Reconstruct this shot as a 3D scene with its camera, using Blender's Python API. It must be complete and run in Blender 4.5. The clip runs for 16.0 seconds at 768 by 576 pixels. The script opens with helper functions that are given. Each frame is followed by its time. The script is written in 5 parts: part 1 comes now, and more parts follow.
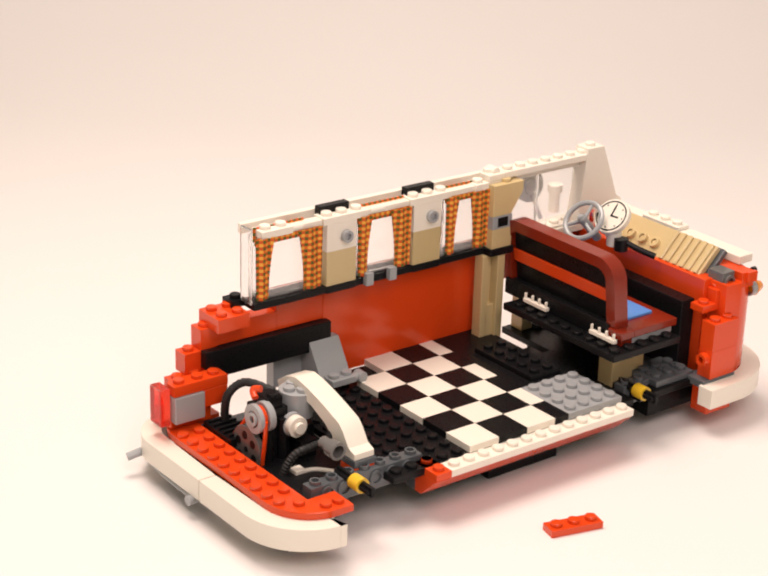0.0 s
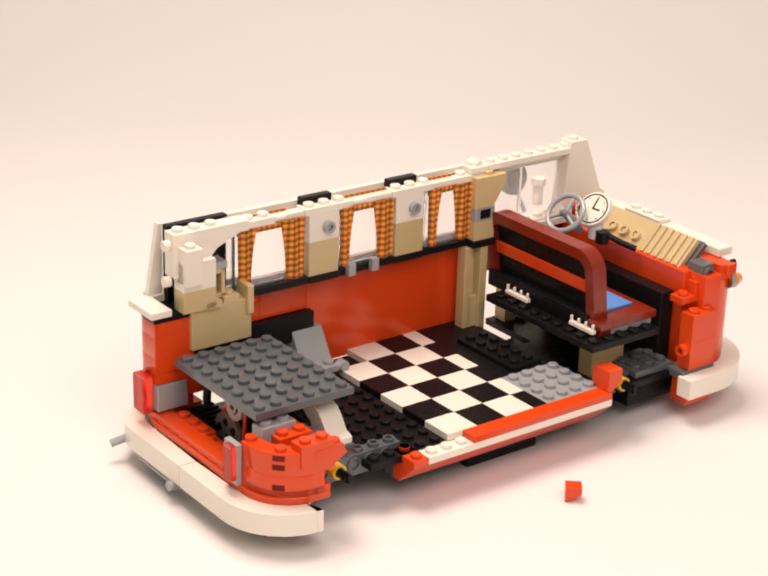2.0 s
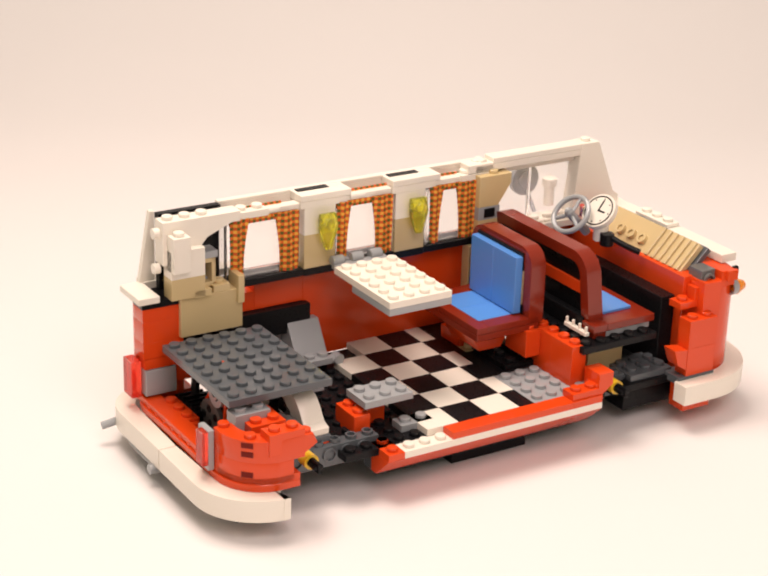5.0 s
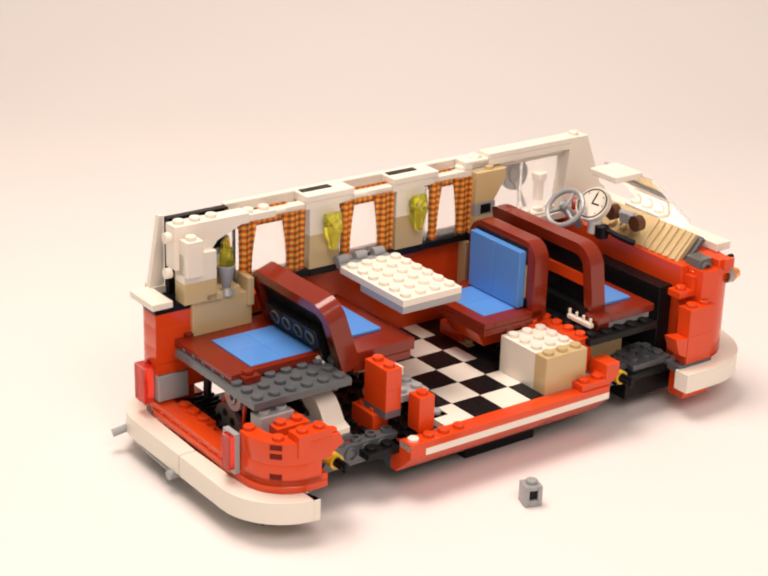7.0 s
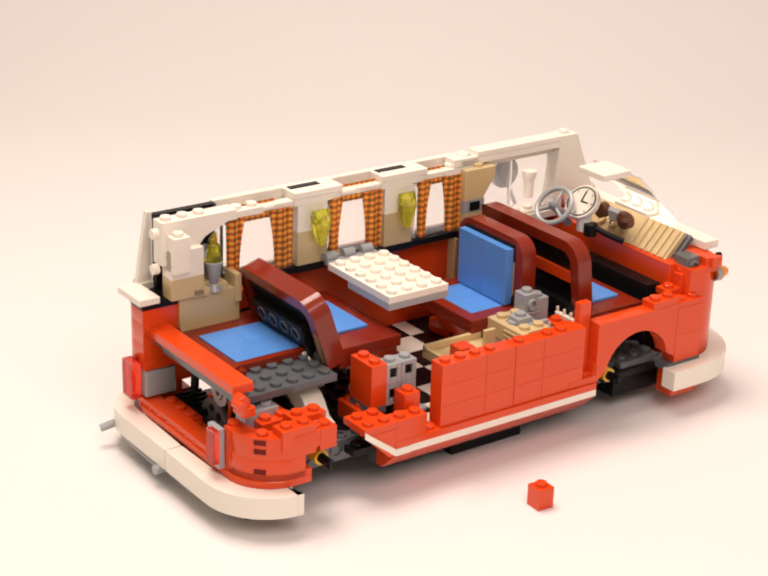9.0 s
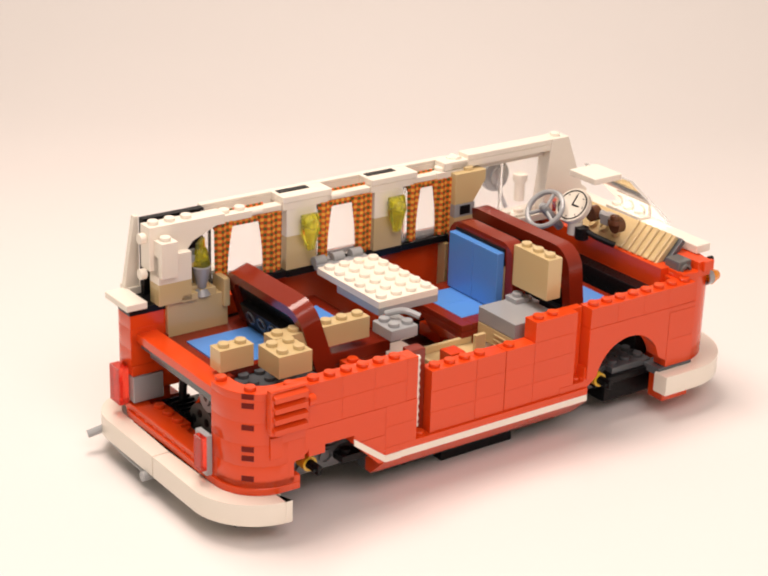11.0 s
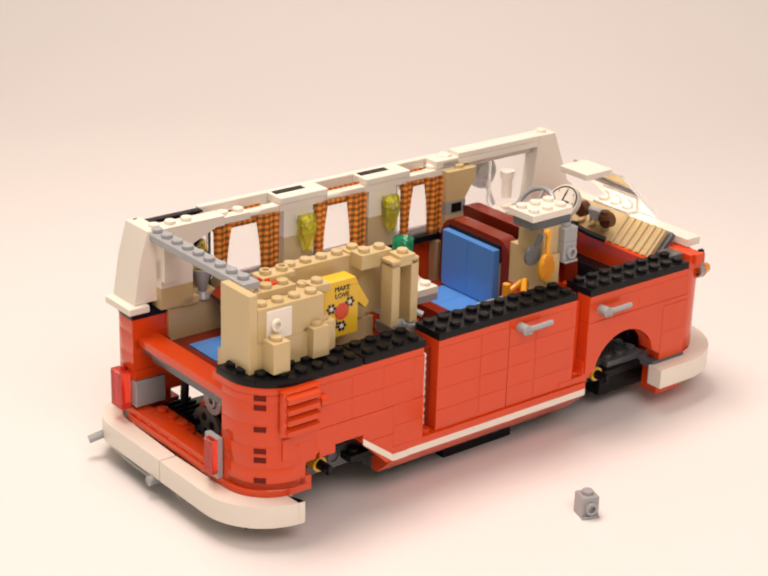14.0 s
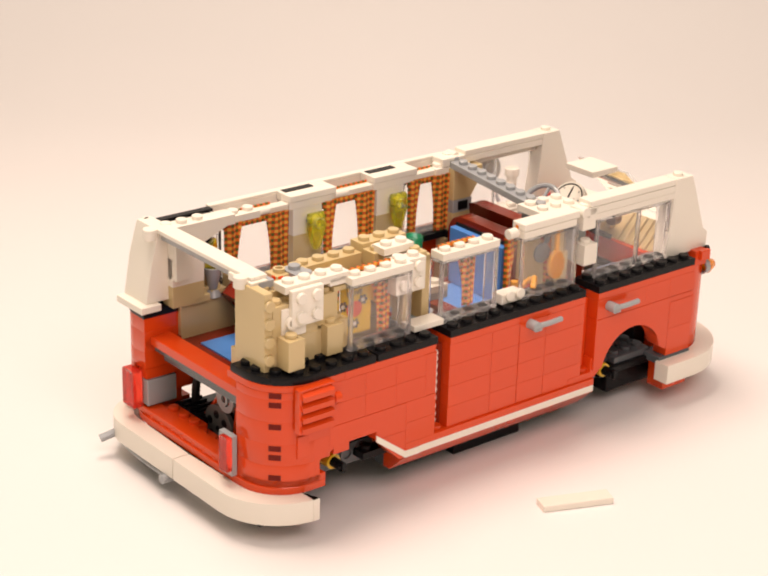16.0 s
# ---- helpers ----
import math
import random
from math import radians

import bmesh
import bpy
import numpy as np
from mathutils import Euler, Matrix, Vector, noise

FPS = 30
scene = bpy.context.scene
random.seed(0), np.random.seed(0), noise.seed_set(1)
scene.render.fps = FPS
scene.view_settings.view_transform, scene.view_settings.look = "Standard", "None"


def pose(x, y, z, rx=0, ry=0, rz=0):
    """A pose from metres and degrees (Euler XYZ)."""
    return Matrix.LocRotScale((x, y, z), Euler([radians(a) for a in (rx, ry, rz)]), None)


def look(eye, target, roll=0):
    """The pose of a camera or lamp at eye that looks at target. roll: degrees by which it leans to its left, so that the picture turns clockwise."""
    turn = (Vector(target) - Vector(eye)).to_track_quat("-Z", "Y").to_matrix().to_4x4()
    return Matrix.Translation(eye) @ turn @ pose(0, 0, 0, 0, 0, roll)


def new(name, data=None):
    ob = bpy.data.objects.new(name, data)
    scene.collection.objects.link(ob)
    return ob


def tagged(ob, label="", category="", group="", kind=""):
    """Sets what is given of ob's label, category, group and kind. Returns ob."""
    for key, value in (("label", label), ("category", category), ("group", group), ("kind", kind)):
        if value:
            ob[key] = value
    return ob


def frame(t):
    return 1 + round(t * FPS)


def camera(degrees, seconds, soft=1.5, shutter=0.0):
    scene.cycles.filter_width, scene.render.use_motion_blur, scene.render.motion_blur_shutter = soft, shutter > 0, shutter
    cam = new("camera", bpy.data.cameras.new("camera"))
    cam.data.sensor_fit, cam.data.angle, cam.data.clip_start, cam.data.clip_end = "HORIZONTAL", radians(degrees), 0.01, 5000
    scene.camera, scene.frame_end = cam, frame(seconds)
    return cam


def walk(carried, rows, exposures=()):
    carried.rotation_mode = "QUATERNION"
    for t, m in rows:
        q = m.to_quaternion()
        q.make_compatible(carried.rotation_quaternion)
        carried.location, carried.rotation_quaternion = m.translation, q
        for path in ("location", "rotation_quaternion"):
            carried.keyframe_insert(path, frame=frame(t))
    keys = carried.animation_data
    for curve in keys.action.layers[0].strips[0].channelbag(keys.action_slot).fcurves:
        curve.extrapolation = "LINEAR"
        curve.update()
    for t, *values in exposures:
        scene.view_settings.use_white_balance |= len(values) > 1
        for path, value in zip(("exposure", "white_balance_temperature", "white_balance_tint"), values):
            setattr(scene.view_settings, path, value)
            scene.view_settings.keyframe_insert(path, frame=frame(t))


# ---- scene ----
# The toy is laid out in millimetres: x along the van towards its nose, y across it towards the far wall, z above the chequered floor.
TABLE = -26.0                       # height of the table below the chequered floor
MID = Vector((30.0, 48.0, TABLE))   # the toy turns and slides about this point

cam = camera(24.6, 16.0, soft=2.1)
EYE = Vector((-0.43396, -0.49823, 0.35933))
VIEW = look(EYE, EYE + Vector((0.56953, 0.73341, -0.37114)), roll=1.76)
walk(cam, [(0, VIEW), (16, VIEW)], exposures=[(0, -0.1, 6500, 10), (12.5, -0.1, 6500, 10), (13.5, -0.16, 6500, 10), (14, -0.19, 6500, 10), (14.5, -0.16, 6620, 10), (15.5, -0.14, 6700, 10), (16, -0.13, 6740, 10)])

# ---- light: a photo studio, one big soft box above, an added front fill ----
world = bpy.data.worlds.new("studio")
scene.world = world
world.use_nodes = True
world.node_tree.nodes["Background"].inputs[0].default_value = (1.0, 0.925, 0.765, 1)
world.node_tree.nodes["Background"].inputs[1].default_value = 0.425


def area_lamp(eye, target, sx, sy, watts, colour):
    data = bpy.data.lights.new("area_lamp", "AREA")
    data.shape, data.size, data.size_y, data.energy, data.color = "RECTANGLE", sx, sy, watts, colour
    ob = new("area_lamp", data)
    ob.matrix_world = look(eye, target)
    return ob


area_lamp((-0.07, 0.22, 0.92), (0.05, -0.07, 0), 0.50, 0.40, 9.0, (1.0, 0.835, 0.735))
# unseen fill, added on the camera side to brighten the foreground
area_lamp((-0.22, -0.66, 0.85), (0.10, -0.16, 0.0), 0.6, 0.5, 5.45, (1.0, 0.81, 0.785))


# ---- materials ----
def nodes_of(name):
    m = bpy.data.materials.new(name)
    m.use_nodes = True
    return m, m.node_tree, m.node_tree.nodes["Principled BSDF"]


def plastic(name, rgb, rough=0.17, vary=0.05, sheen=0.5):
    """Glossy moulded plastic: a faint change of tone from piece to piece, fine scratches in the gloss, a hint of waviness."""
    m, tree, b = nodes_of(name)
    n, link = tree.nodes, tree.links.new
    info, ramp = n.new("ShaderNodeObjectInfo"), n.new("ShaderNodeMapRange")
    ramp.inputs[3].default_value, ramp.inputs[4].default_value = 1 - vary, 1 + vary
    link(info.outputs["Random"], ramp.inputs[0])
    hsv = n.new("ShaderNodeHueSaturation")
    hsv.inputs["Color"].default_value = (*rgb, 1)
    link(ramp.outputs[0], hsv.inputs["Value"])
    link(hsv.outputs[0], b.inputs["Base Color"])
    co = n.new("ShaderNodeTexCoord")
    fine, wave = n.new("ShaderNodeTexNoise"), n.new("ShaderNodeTexNoise")
    fine.inputs["Scale"].default_value, wave.inputs["Scale"].default_value = 900, 140
    fine.inputs["Detail"].default_value = 4
    link(co.outputs["Object"], fine.inputs["Vector"])
    link(co.outputs["Object"], wave.inputs["Vector"])
    gloss = n.new("ShaderNodeMapRange")
    gloss.inputs[3].default_value, gloss.inputs[4].default_value = rough - 0.04, rough + 0.05
    link(fine.outputs[0], gloss.inputs[0])
    link(gloss.outputs[0], b.inputs["Roughness"])
    bump = n.new("ShaderNodeBump")
    bump.inputs["Strength"].default_value, bump.inputs["Distance"].default_value = 0.05, 0.0004
    link(wave.outputs[0], bump.inputs["Height"])
    link(bump.outputs[0], b.inputs["Normal"])
    b.inputs["IOR"].default_value = 1.5
    b.inputs["Specular IOR Level"].default_value = sheen
    return m


RED = plastic("red_plastic", (0.72, 0.064, 0.009), vary=0.02)
DRED = plastic("dark_red_plastic", (0.215, 0.020, 0.007))
WHITE = plastic("white_plastic", (0.86, 0.80, 0.70), 0.25, 0.02)
TAN = plastic("tan_plastic", (0.62, 0.475, 0.245))
BLACK = plastic("black_plastic", (0.008, 0.008, 0.009), 0.28, sheen=0.16)
MGREY = plastic("mid_grey_plastic", (0.15, 0.145, 0.14))
GREY = plastic("light_grey_plastic", (0.36, 0.37, 0.38))
DGREY = plastic("dark_grey_plastic", (0.100, 0.110, 0.120))
BLUE = plastic("medium_blue_plastic", (0.10, 0.29, 0.72), 0.2)
YELLOW = plastic("yellow_plastic", (0.80, 0.50, 0.03))
ORANGE = plastic("orange_yellow_plastic", (0.80, 0.36, 0.02))
BROWN = plastic("reddish_brown_plastic", (0.130, 0.050, 0.022))
RUBBER = plastic("black_rubber", (0.012, 0.012, 0.012), 0.55)
# darkened red, the shade inside the corner notches put into colour
NOTCH_SHADE = plastic("notch_shade_red", (0.16, 0.012, 0.006), 0.5, sheen=0.15)
NAVY = plastic("dark_blue_plastic", (0.012, 0.018, 0.05))
GREEN = plastic("green_plastic", (0.0, 0.22, 0.06))


def clear(name, rgb, rough=0.03, through_light=1.0):
    m, tree, b = nodes_of(name)
    b.inputs["Base Color"].default_value = (*rgb, 1)
    b.inputs["Transmission Weight"].default_value = through_light
    b.inputs["Roughness"].default_value = rough
    b.inputs["IOR"].default_value = 1.35
    return m


# 0.94 leaves a little white in the panes, a painted reflection haze
GLASS = clear("clear_plastic", (0.97, 0.96, 0.95), 0.03, 0.94)
RED_GLASS = clear("clear_red_plastic", (0.95, 0.10, 0.06), 0.05, 0.8)
YELLOW_GLASS = clear("clear_neon_yellow_plastic", (1.0, 0.95, 0.10), 0.06, 0.88)
ORANGE_GLASS = clear("clear_orange_plastic", (1.0, 0.35, 0.02), 0.05, 0.3)
GREEN_GLASS = clear("clear_green_plastic", (0.04, 0.62, 0.32), 0.04, 0.8)


def gingham():
    """Orange, yellow and dark green checks, woven; 2.9 mm from line to line."""
    m, tree, b = nodes_of("gingham_cloth")
    n, link = tree.nodes, tree.links.new
    co, split = n.new("ShaderNodeTexCoord"), n.new("ShaderNodeSeparateXYZ")
    link(co.outputs["Object"], split.inputs[0])

    def stripe(axis, width):
        mul = n.new("ShaderNodeMath")
        mul.operation, mul.inputs[1].default_value = "MULTIPLY", 1 / 0.0029
        link(split.outputs[axis], mul.inputs[0])
        fr = n.new("ShaderNodeMath")
        fr.operation = "FRACT"
        link(mul.outputs[0], fr.inputs[0])
        lt = n.new("ShaderNodeMath")
        lt.operation, lt.inputs[1].default_value = "LESS_THAN", width
        link(fr.outputs[0], lt.inputs[0])
        return lt.outputs[0]

    a, c = stripe(0, 0.5), stripe(2, 0.5)
    both = n.new("ShaderNodeMath")
    both.operation, both.inputs[1].default_value = "MULTIPLY_ADD", 2.0
    link(c, both.inputs[0])
    link(a, both.inputs[2])
    part_of = n.new("ShaderNodeMath")
    part_of.operation, part_of.inputs[1].default_value = "MULTIPLY", 0.25
    link(both.outputs[0], part_of.inputs[0])
    ramp = n.new("ShaderNodeValToRGB")
    ramp.color_ramp.interpolation = "CONSTANT"
    e = ramp.color_ramp.elements
    e[0].position, e[0].color = 0.0, (0.82, 0.43, 0.05, 1)
    e[1].position, e[1].color = 0.2, (0.74, 0.15, 0.015, 1)
    e.new(0.45).color = (0.66, 0.10, 0.015, 1)
    e.new(0.7).color = (0.10, 0.11, 0.012, 1)
    link(part_of.outputs[0], ramp.inputs[0])
    link(ramp.outputs[0], b.inputs["Base Color"])
    b.inputs["Roughness"].default_value = 0.75
    weave = n.new("ShaderNodeTexNoise")
    weave.inputs["Scale"].default_value = 2500
    link(co.outputs["Object"], weave.inputs["Vector"])
    bump = n.new("ShaderNodeBump")
    bump.inputs["Strength"].default_value, bump.inputs["Distance"].default_value = 0.3, 0.0003
    link(weave.outputs[0], bump.inputs["Height"])
    link(bump.outputs[0], b.inputs["Normal"])
    return m


CLOTH = gingham()


def paper():
    """Matt white background paper with the faintest mottling."""
    m, tree, b = nodes_of("white_paper")
    n, link = tree.nodes, tree.links.new
    co = n.new("ShaderNodeTexCoord")
    big, small, mix = n.new("ShaderNodeTexNoise"), n.new("ShaderNodeTexNoise"), n.new("ShaderNodeMix")
    big.inputs["Scale"].default_value, small.inputs["Scale"].default_value = 3, 400
    mix.data_type = "RGBA"
    mix.inputs[6].default_value, mix.inputs[7].default_value = (0.84, 0.80, 0.785, 1), (0.80, 0.755, 0.735, 1)
    link(co.outputs["Object"], big.inputs["Vector"])
    link(co.outputs["Object"], small.inputs["Vector"])
    link(big.outputs[0], mix.inputs[0])
    link(mix.outputs[2], b.inputs["Base Color"])
    b.inputs["Roughness"].default_value = 0.55
    b.inputs["Specular IOR Level"].default_value = 0.3
    bump = n.new("ShaderNodeBump")
    bump.inputs["Strength"].default_value, bump.inputs["Distance"].default_value = 0.05, 0.0003
    link(small.outputs[0], bump.inputs["Height"])
    link(bump.outputs[0], b.inputs["Normal"])
    return m


PAPER = paper()
PLASTER = plastic("wall_plaster", (0.62, 0.54, 0.45), 0.8, 0.0)


# ---- shapes ----
class Geo:
    """Vertices and faces of one piece, in the toy's millimetres."""

    def __init__(self):
        self.v, self.f = [], []

    def add(self, verts, faces):
        k = len(self.v)
        self.v += [tuple(p) for p in verts]
        self.f += [tuple(i + k for i in f) for f in faces]
        return self

    def prism(self, poly, axis, a, b, bevel=0.22):
        """A polygon swept along axis 0, 1 or 2 from a to b, its end edges slightly rounded off. The polygon lies in the other two axes, in order."""
        n = len(poly)
        cx, cy = sum(p[0] for p in poly) / n, sum(p[1] for p in poly) / n
        size = max(max(abs(p[0] - cx), abs(p[1] - cy)) for p in poly)
        bevel = min(bevel, abs(b - a) / 4, size / 4)
        rings = []
        for h, s in ((a, 1 - bevel / size), (a + bevel, 1), (b - bevel, 1), (b, 1 - bevel / size)):
            for p in poly:
                u, w = cx + (p[0] - cx) * s, cy + (p[1] - cy) * s
                rings.append({0: (h, u, w), 1: (u, h, w), 2: (u, w, h)}[axis])
        faces = [tuple(range(n))[::-1], tuple(range(3 * n, 4 * n))]
        for r in range(3):
            for i in range(n):
                j = (i + 1) % n
                faces.append((r * n + i, r * n + j, (r + 1) * n + j, (r + 1) * n + i))
        return self.add(rings, faces)

    def box(self, x0, y0, z0, x1, y1, z1, bevel=0.25):
        c = [(x0 + x1) / 2, (y0 + y1) / 2, (z0 + z1) / 2]
        h = [(x1 - x0) / 2, (y1 - y0) / 2, (z1 - z0) / 2]
        b = min(bevel, min(h) * 0.6)
        verts, index = [], {}
        for sx in (-1, 1):
            for sy in (-1, 1):
                for sz in (-1, 1):
                    for k in range(3):
                        s = (sx, sy, sz)
                        index[(s, k)] = len(verts)
                        verts.append([c[i] + s[i] * (h[i] - (0 if i == k else b)) for i in range(3)])
        faces = []
        for k in range(3):
            i, j = (k + 1) % 3, (k + 2) % 3
            for sk in (-1, 1):
                ring = []
                for si, sj in ((-1, -1), (1, -1), (1, 1), (-1, 1)):
                    s = [0, 0, 0]
                    s[k], s[i], s[j] = sk, si, sj
                    ring.append(index[(tuple(s), k)])
                faces.append(tuple(ring) if sk > 0 else tuple(ring[::-1]))
            for si in (-1, 1):
                for sj in (-1, 1):
                    ring = []
                    for sk, which in ((-1, i), (1, i), (1, j), (-1, j)):
                        s = [0, 0, 0]
                        s[k], s[i], s[j] = sk, si, sj
                        ring.append(index[(tuple(s), which)])
                    faces.append(tuple(ring) if si * sj > 0 else tuple(ring[::-1]))
        for sx in (-1, 1):
            for sy in (-1, 1):
                for sz in (-1, 1):
                    ring = [index[((sx, sy, sz), k)] for k in range(3)]
                    faces.append(tuple(ring) if sx * sy * sz > 0 else tuple(ring[::-1]))
        return self.add(verts, faces)

    def cyl(self, axis, u, w, a, b, r, n=18, r2=None):
        """A disc or cylinder along axis, centred at (u, w) in the other two axes; r2: the radius at b."""
        r2 = r if r2 is None else r2
        e = min(0.25, r * 0.2, abs(b - a) * 0.3)
        s = 1 if b > a else -1
        rings = []
        for h, q in ((a, r - e), (a + s * e, r), (b - s * e, r2), (b, r2 - e)):
            for k in range(n):
                p = (u + q * math.cos(2 * math.pi * k / n), w + q * math.sin(2 * math.pi * k / n))
                rings.append({0: (h, *p), 1: (p[0], h, p[1]), 2: (*p, h)}[axis])
        faces = [tuple(range(n))[::-1], tuple(range(3 * n, 4 * n))]
        for k in range(3):
            for i in range(n):
                j = (i + 1) % n
                faces.append((k * n + i, k * n + j, (k + 1) * n + j, (k + 1) * n + i))
        return self.add(rings, faces)

    def stud(self, x, y, z):
        return self.cyl(2, x, y, z - 0.2, z + 1.7, 2.45, 16)

    def ring(self, axis, u, w, a, b, r, q, n=22):
        """A tube wall of outer radius r and inner radius q."""
        rings = []
        for h, rr in ((a, q), (a, r), (b, r), (b, q)):
            for k in range(n):
                p = (u + rr * math.cos(2 * math.pi * k / n), w + rr * math.sin(2 * math.pi * k / n))
                rings.append({0: (h, *p), 1: (p[0], h, p[1]), 2: (*p, h)}[axis])
        faces = []
        for k in range(4):
            for i in range(n):
                j = (i + 1) % n
                m = (k + 1) % 4
                faces.append((k * n + i, k * n + j, m * n + j, m * n + i))
        return self.add(rings, faces)

    def hose(self, points, r, n=10, ribs=0.0):
        """A round hose through the points, smoothed; ribs: how far every other turn stands out."""
        p = [Vector(q) for q in points]
        path = []
        for i in range(len(p) - 1):
            a, b, c, d = p[max(i - 1, 0)], p[i], p[i + 1], p[min(i + 2, len(p) - 1)]
            for s in range(10):
                t = s / 10
                path.append(0.5 * (2 * b + (c - a) * t + (2 * a - 5 * b + 4 * c - d) * t * t + (3 * b - a - 3 * c + d) * t ** 3))
        path.append(p[-1])
        verts = []
        up = Vector((0.31, 0.2, 0.93))
        for i, q in enumerate(path):
            d = (path[min(i + 1, len(path) - 1)] - path[max(i - 1, 0)]).normalized()
            side = d.cross(up).normalized()
            top = side.cross(d)
            rr = r + (ribs if i % 2 else 0)
            for k in range(n):
                g = 2 * math.pi * k / n
                verts.append(q + side * (rr * math.cos(g)) + top * (rr * math.sin(g)))
        faces = [tuple(range(n))[::-1], tuple(range(len(verts) - n, len(verts)))]
        for i in range(len(path) - 1):
            for k in range(n):
                j = (k + 1) % n
                faces.append((i * n + k, i * n + j, (i + 1) * n + j, (i + 1) * n + k))
        return self.add(verts, faces)

    def torus(self, centre, normal, big, small, n=28, m=8):
        q = Vector(normal).to_track_quat("Z", "Y")
        verts = []
        for i in range(n):
            g = 2 * math.pi * i / n
            for k in range(m):
                h = 2 * math.pi * k / m
                v = Vector(((big + small * math.cos(h)) * math.cos(g), (big + small * math.cos(h)) * math.sin(g), small * math.sin(h)))
                verts.append(Vector(centre) + q @ v)
        faces = []
        for i in range(n):
            for k in range(m):
                a, b = (i + 1) % n, (k + 1) % m
                faces.append((i * m + k, a * m + k, a * m + b, i * m + b))
        return self.add(verts, faces)

    def shift(self, x, y, z):
        self.v = [(p[0] + x, p[1] + y, p[2] + z) for p in self.v]
        return self

    def turned(self, m, pivot=(0, 0, 0)):
        """Turn all that is here by the pose m about a pivot."""
        m3, c = m.to_3x3(), Vector(pivot)
        self.v = [tuple(c + m3 @ (Vector(q) - c)) for q in self.v]
        return self


# ---- pieces of the toy ----
van = tagged(new("camper_van"), "red and white toy camper van of plastic bricks, on white paper", "toy van")
MOVES = []      # (piece, seconds on the table, seconds in place, where it lies on the table, its turn there)


LABELS = {"curtain": "orange and yellow checked cloth curtain, gathered to one side", "valance": "short orange checked cloth strip above the window",
          "tail_light": "clear red plastic tail light", "indicator": "clear orange plastic indicator light", "window": "clear plastic window with a thin frame",
          "rear_bumper": "half of the white rounded rear bumper", "front_bumper": "half of the white rounded front bumper", "door_handle": "light grey plastic door handle",
          "steering_wheel": "light grey three-spoke steering wheel", "dial": "round white clock dial with black marks", "dashboard": "tan ribbed dashboard, tilted",
          "t_shirt": "yellow toy T-shirt with flower print and words", "wall_lamp": "clear neon yellow plastic wall lamp", "hairbrush": "small orange toy hairbrush with short bristles", "engine": "black toy engine with grey top",
          "hose": "black ribbed rubber hose", "cushion": "medium blue smooth seat cushion", "axle": "black cross-shaped axle without a wheel", "bush": "yellow bush on the axle",
          "bench_back": "dark red bench backrest with rounded corners", "bed_back": "dark red folding backrest with rounded corners", "wing_mirror": "round light grey wing mirror",
          "roof_bar": "light grey studded bar across the roof", "vent_slat": "slanted red air vent slat", "hatch_bar": "red bar across the rear opening", "bench": "dark red rear-facing bench with blue cushions"}


def part(name, geo, mat, t=None, spot=None, turn=0, parent=None, label="", since=None, flat=None):
    """One piece of the toy. t: when it is set in place (left out: from the start). spot: where it lies on the table just before, in millimetres.
    since: when it comes to that spot. flat: the turn about x with which it lies there."""
    lo = [min(p[k] for p in geo.v) for k in range(3)]
    base = Vector(lo)
    mesh = bpy.data.meshes.new(name)
    mesh.from_pydata([((p[0] - lo[0]) / 1000, (p[1] - lo[1]) / 1000, (p[2] - lo[2]) / 1000) for p in geo.v], [], geo.f)
    mesh.materials.append(mat)
    mesh.shade_smooth()
    mesh.set_sharp_from_angle(angle=radians(35))
    ob = new(name, mesh)
    owner = parent or van
    ob.parent = owner
    origin = Vector(owner["base"]) if parent else MID
    ob["base"] = tuple(base)
    ob["half"] = [(max(p[k] for p in geo.v) - lo[k]) / 2000 for k in range(3)]
    ob.location = (base - origin) / 1000
    if label or name in LABELS:
        tagged(ob, label or LABELS[name])
    if t is not None:
        MOVES.append((ob, since if since is not None else t - 0.1, t, spot, turn, flat))
    return ob


def brick(x, y, z, nx, ny, h, mat, t=None, spot=None, turn=0, studs=True, name=None, since=None, label=""):
    """A brick, plate or tile with its low corner at x, y, z: nx by ny studs, h plates high."""
    g = Geo().box(x + 0.02, y + 0.02, z, x + 8 * nx - 0.02, y + 8 * ny - 0.02, z + 3.2 * h - 0.02, 0.1)
    if studs:
        for i in range(max(1, int(nx))):
            for j in range(max(1, int(ny))):
                g.stud(x + 8 * i + (4 if nx >= 1 else 4 * nx), y + 8 * j + (4 if ny >= 1 else 4 * ny), z + 3.2 * h)
    if name is None:
        name = ("plate" if h < 2 else "brick") if studs else ("tile" if h < 2 else "panel")
    return part(name, g, mat, t, spot, turn, since=since, label=label)


def arc(cx, cy, r, a0, a1, n=10):
    return [(cx + r * math.cos(radians(a0 + (a1 - a0) * i / n)), cy + r * math.sin(radians(a0 + (a1 - a0) * i / n))) for i in range(n + 1)]


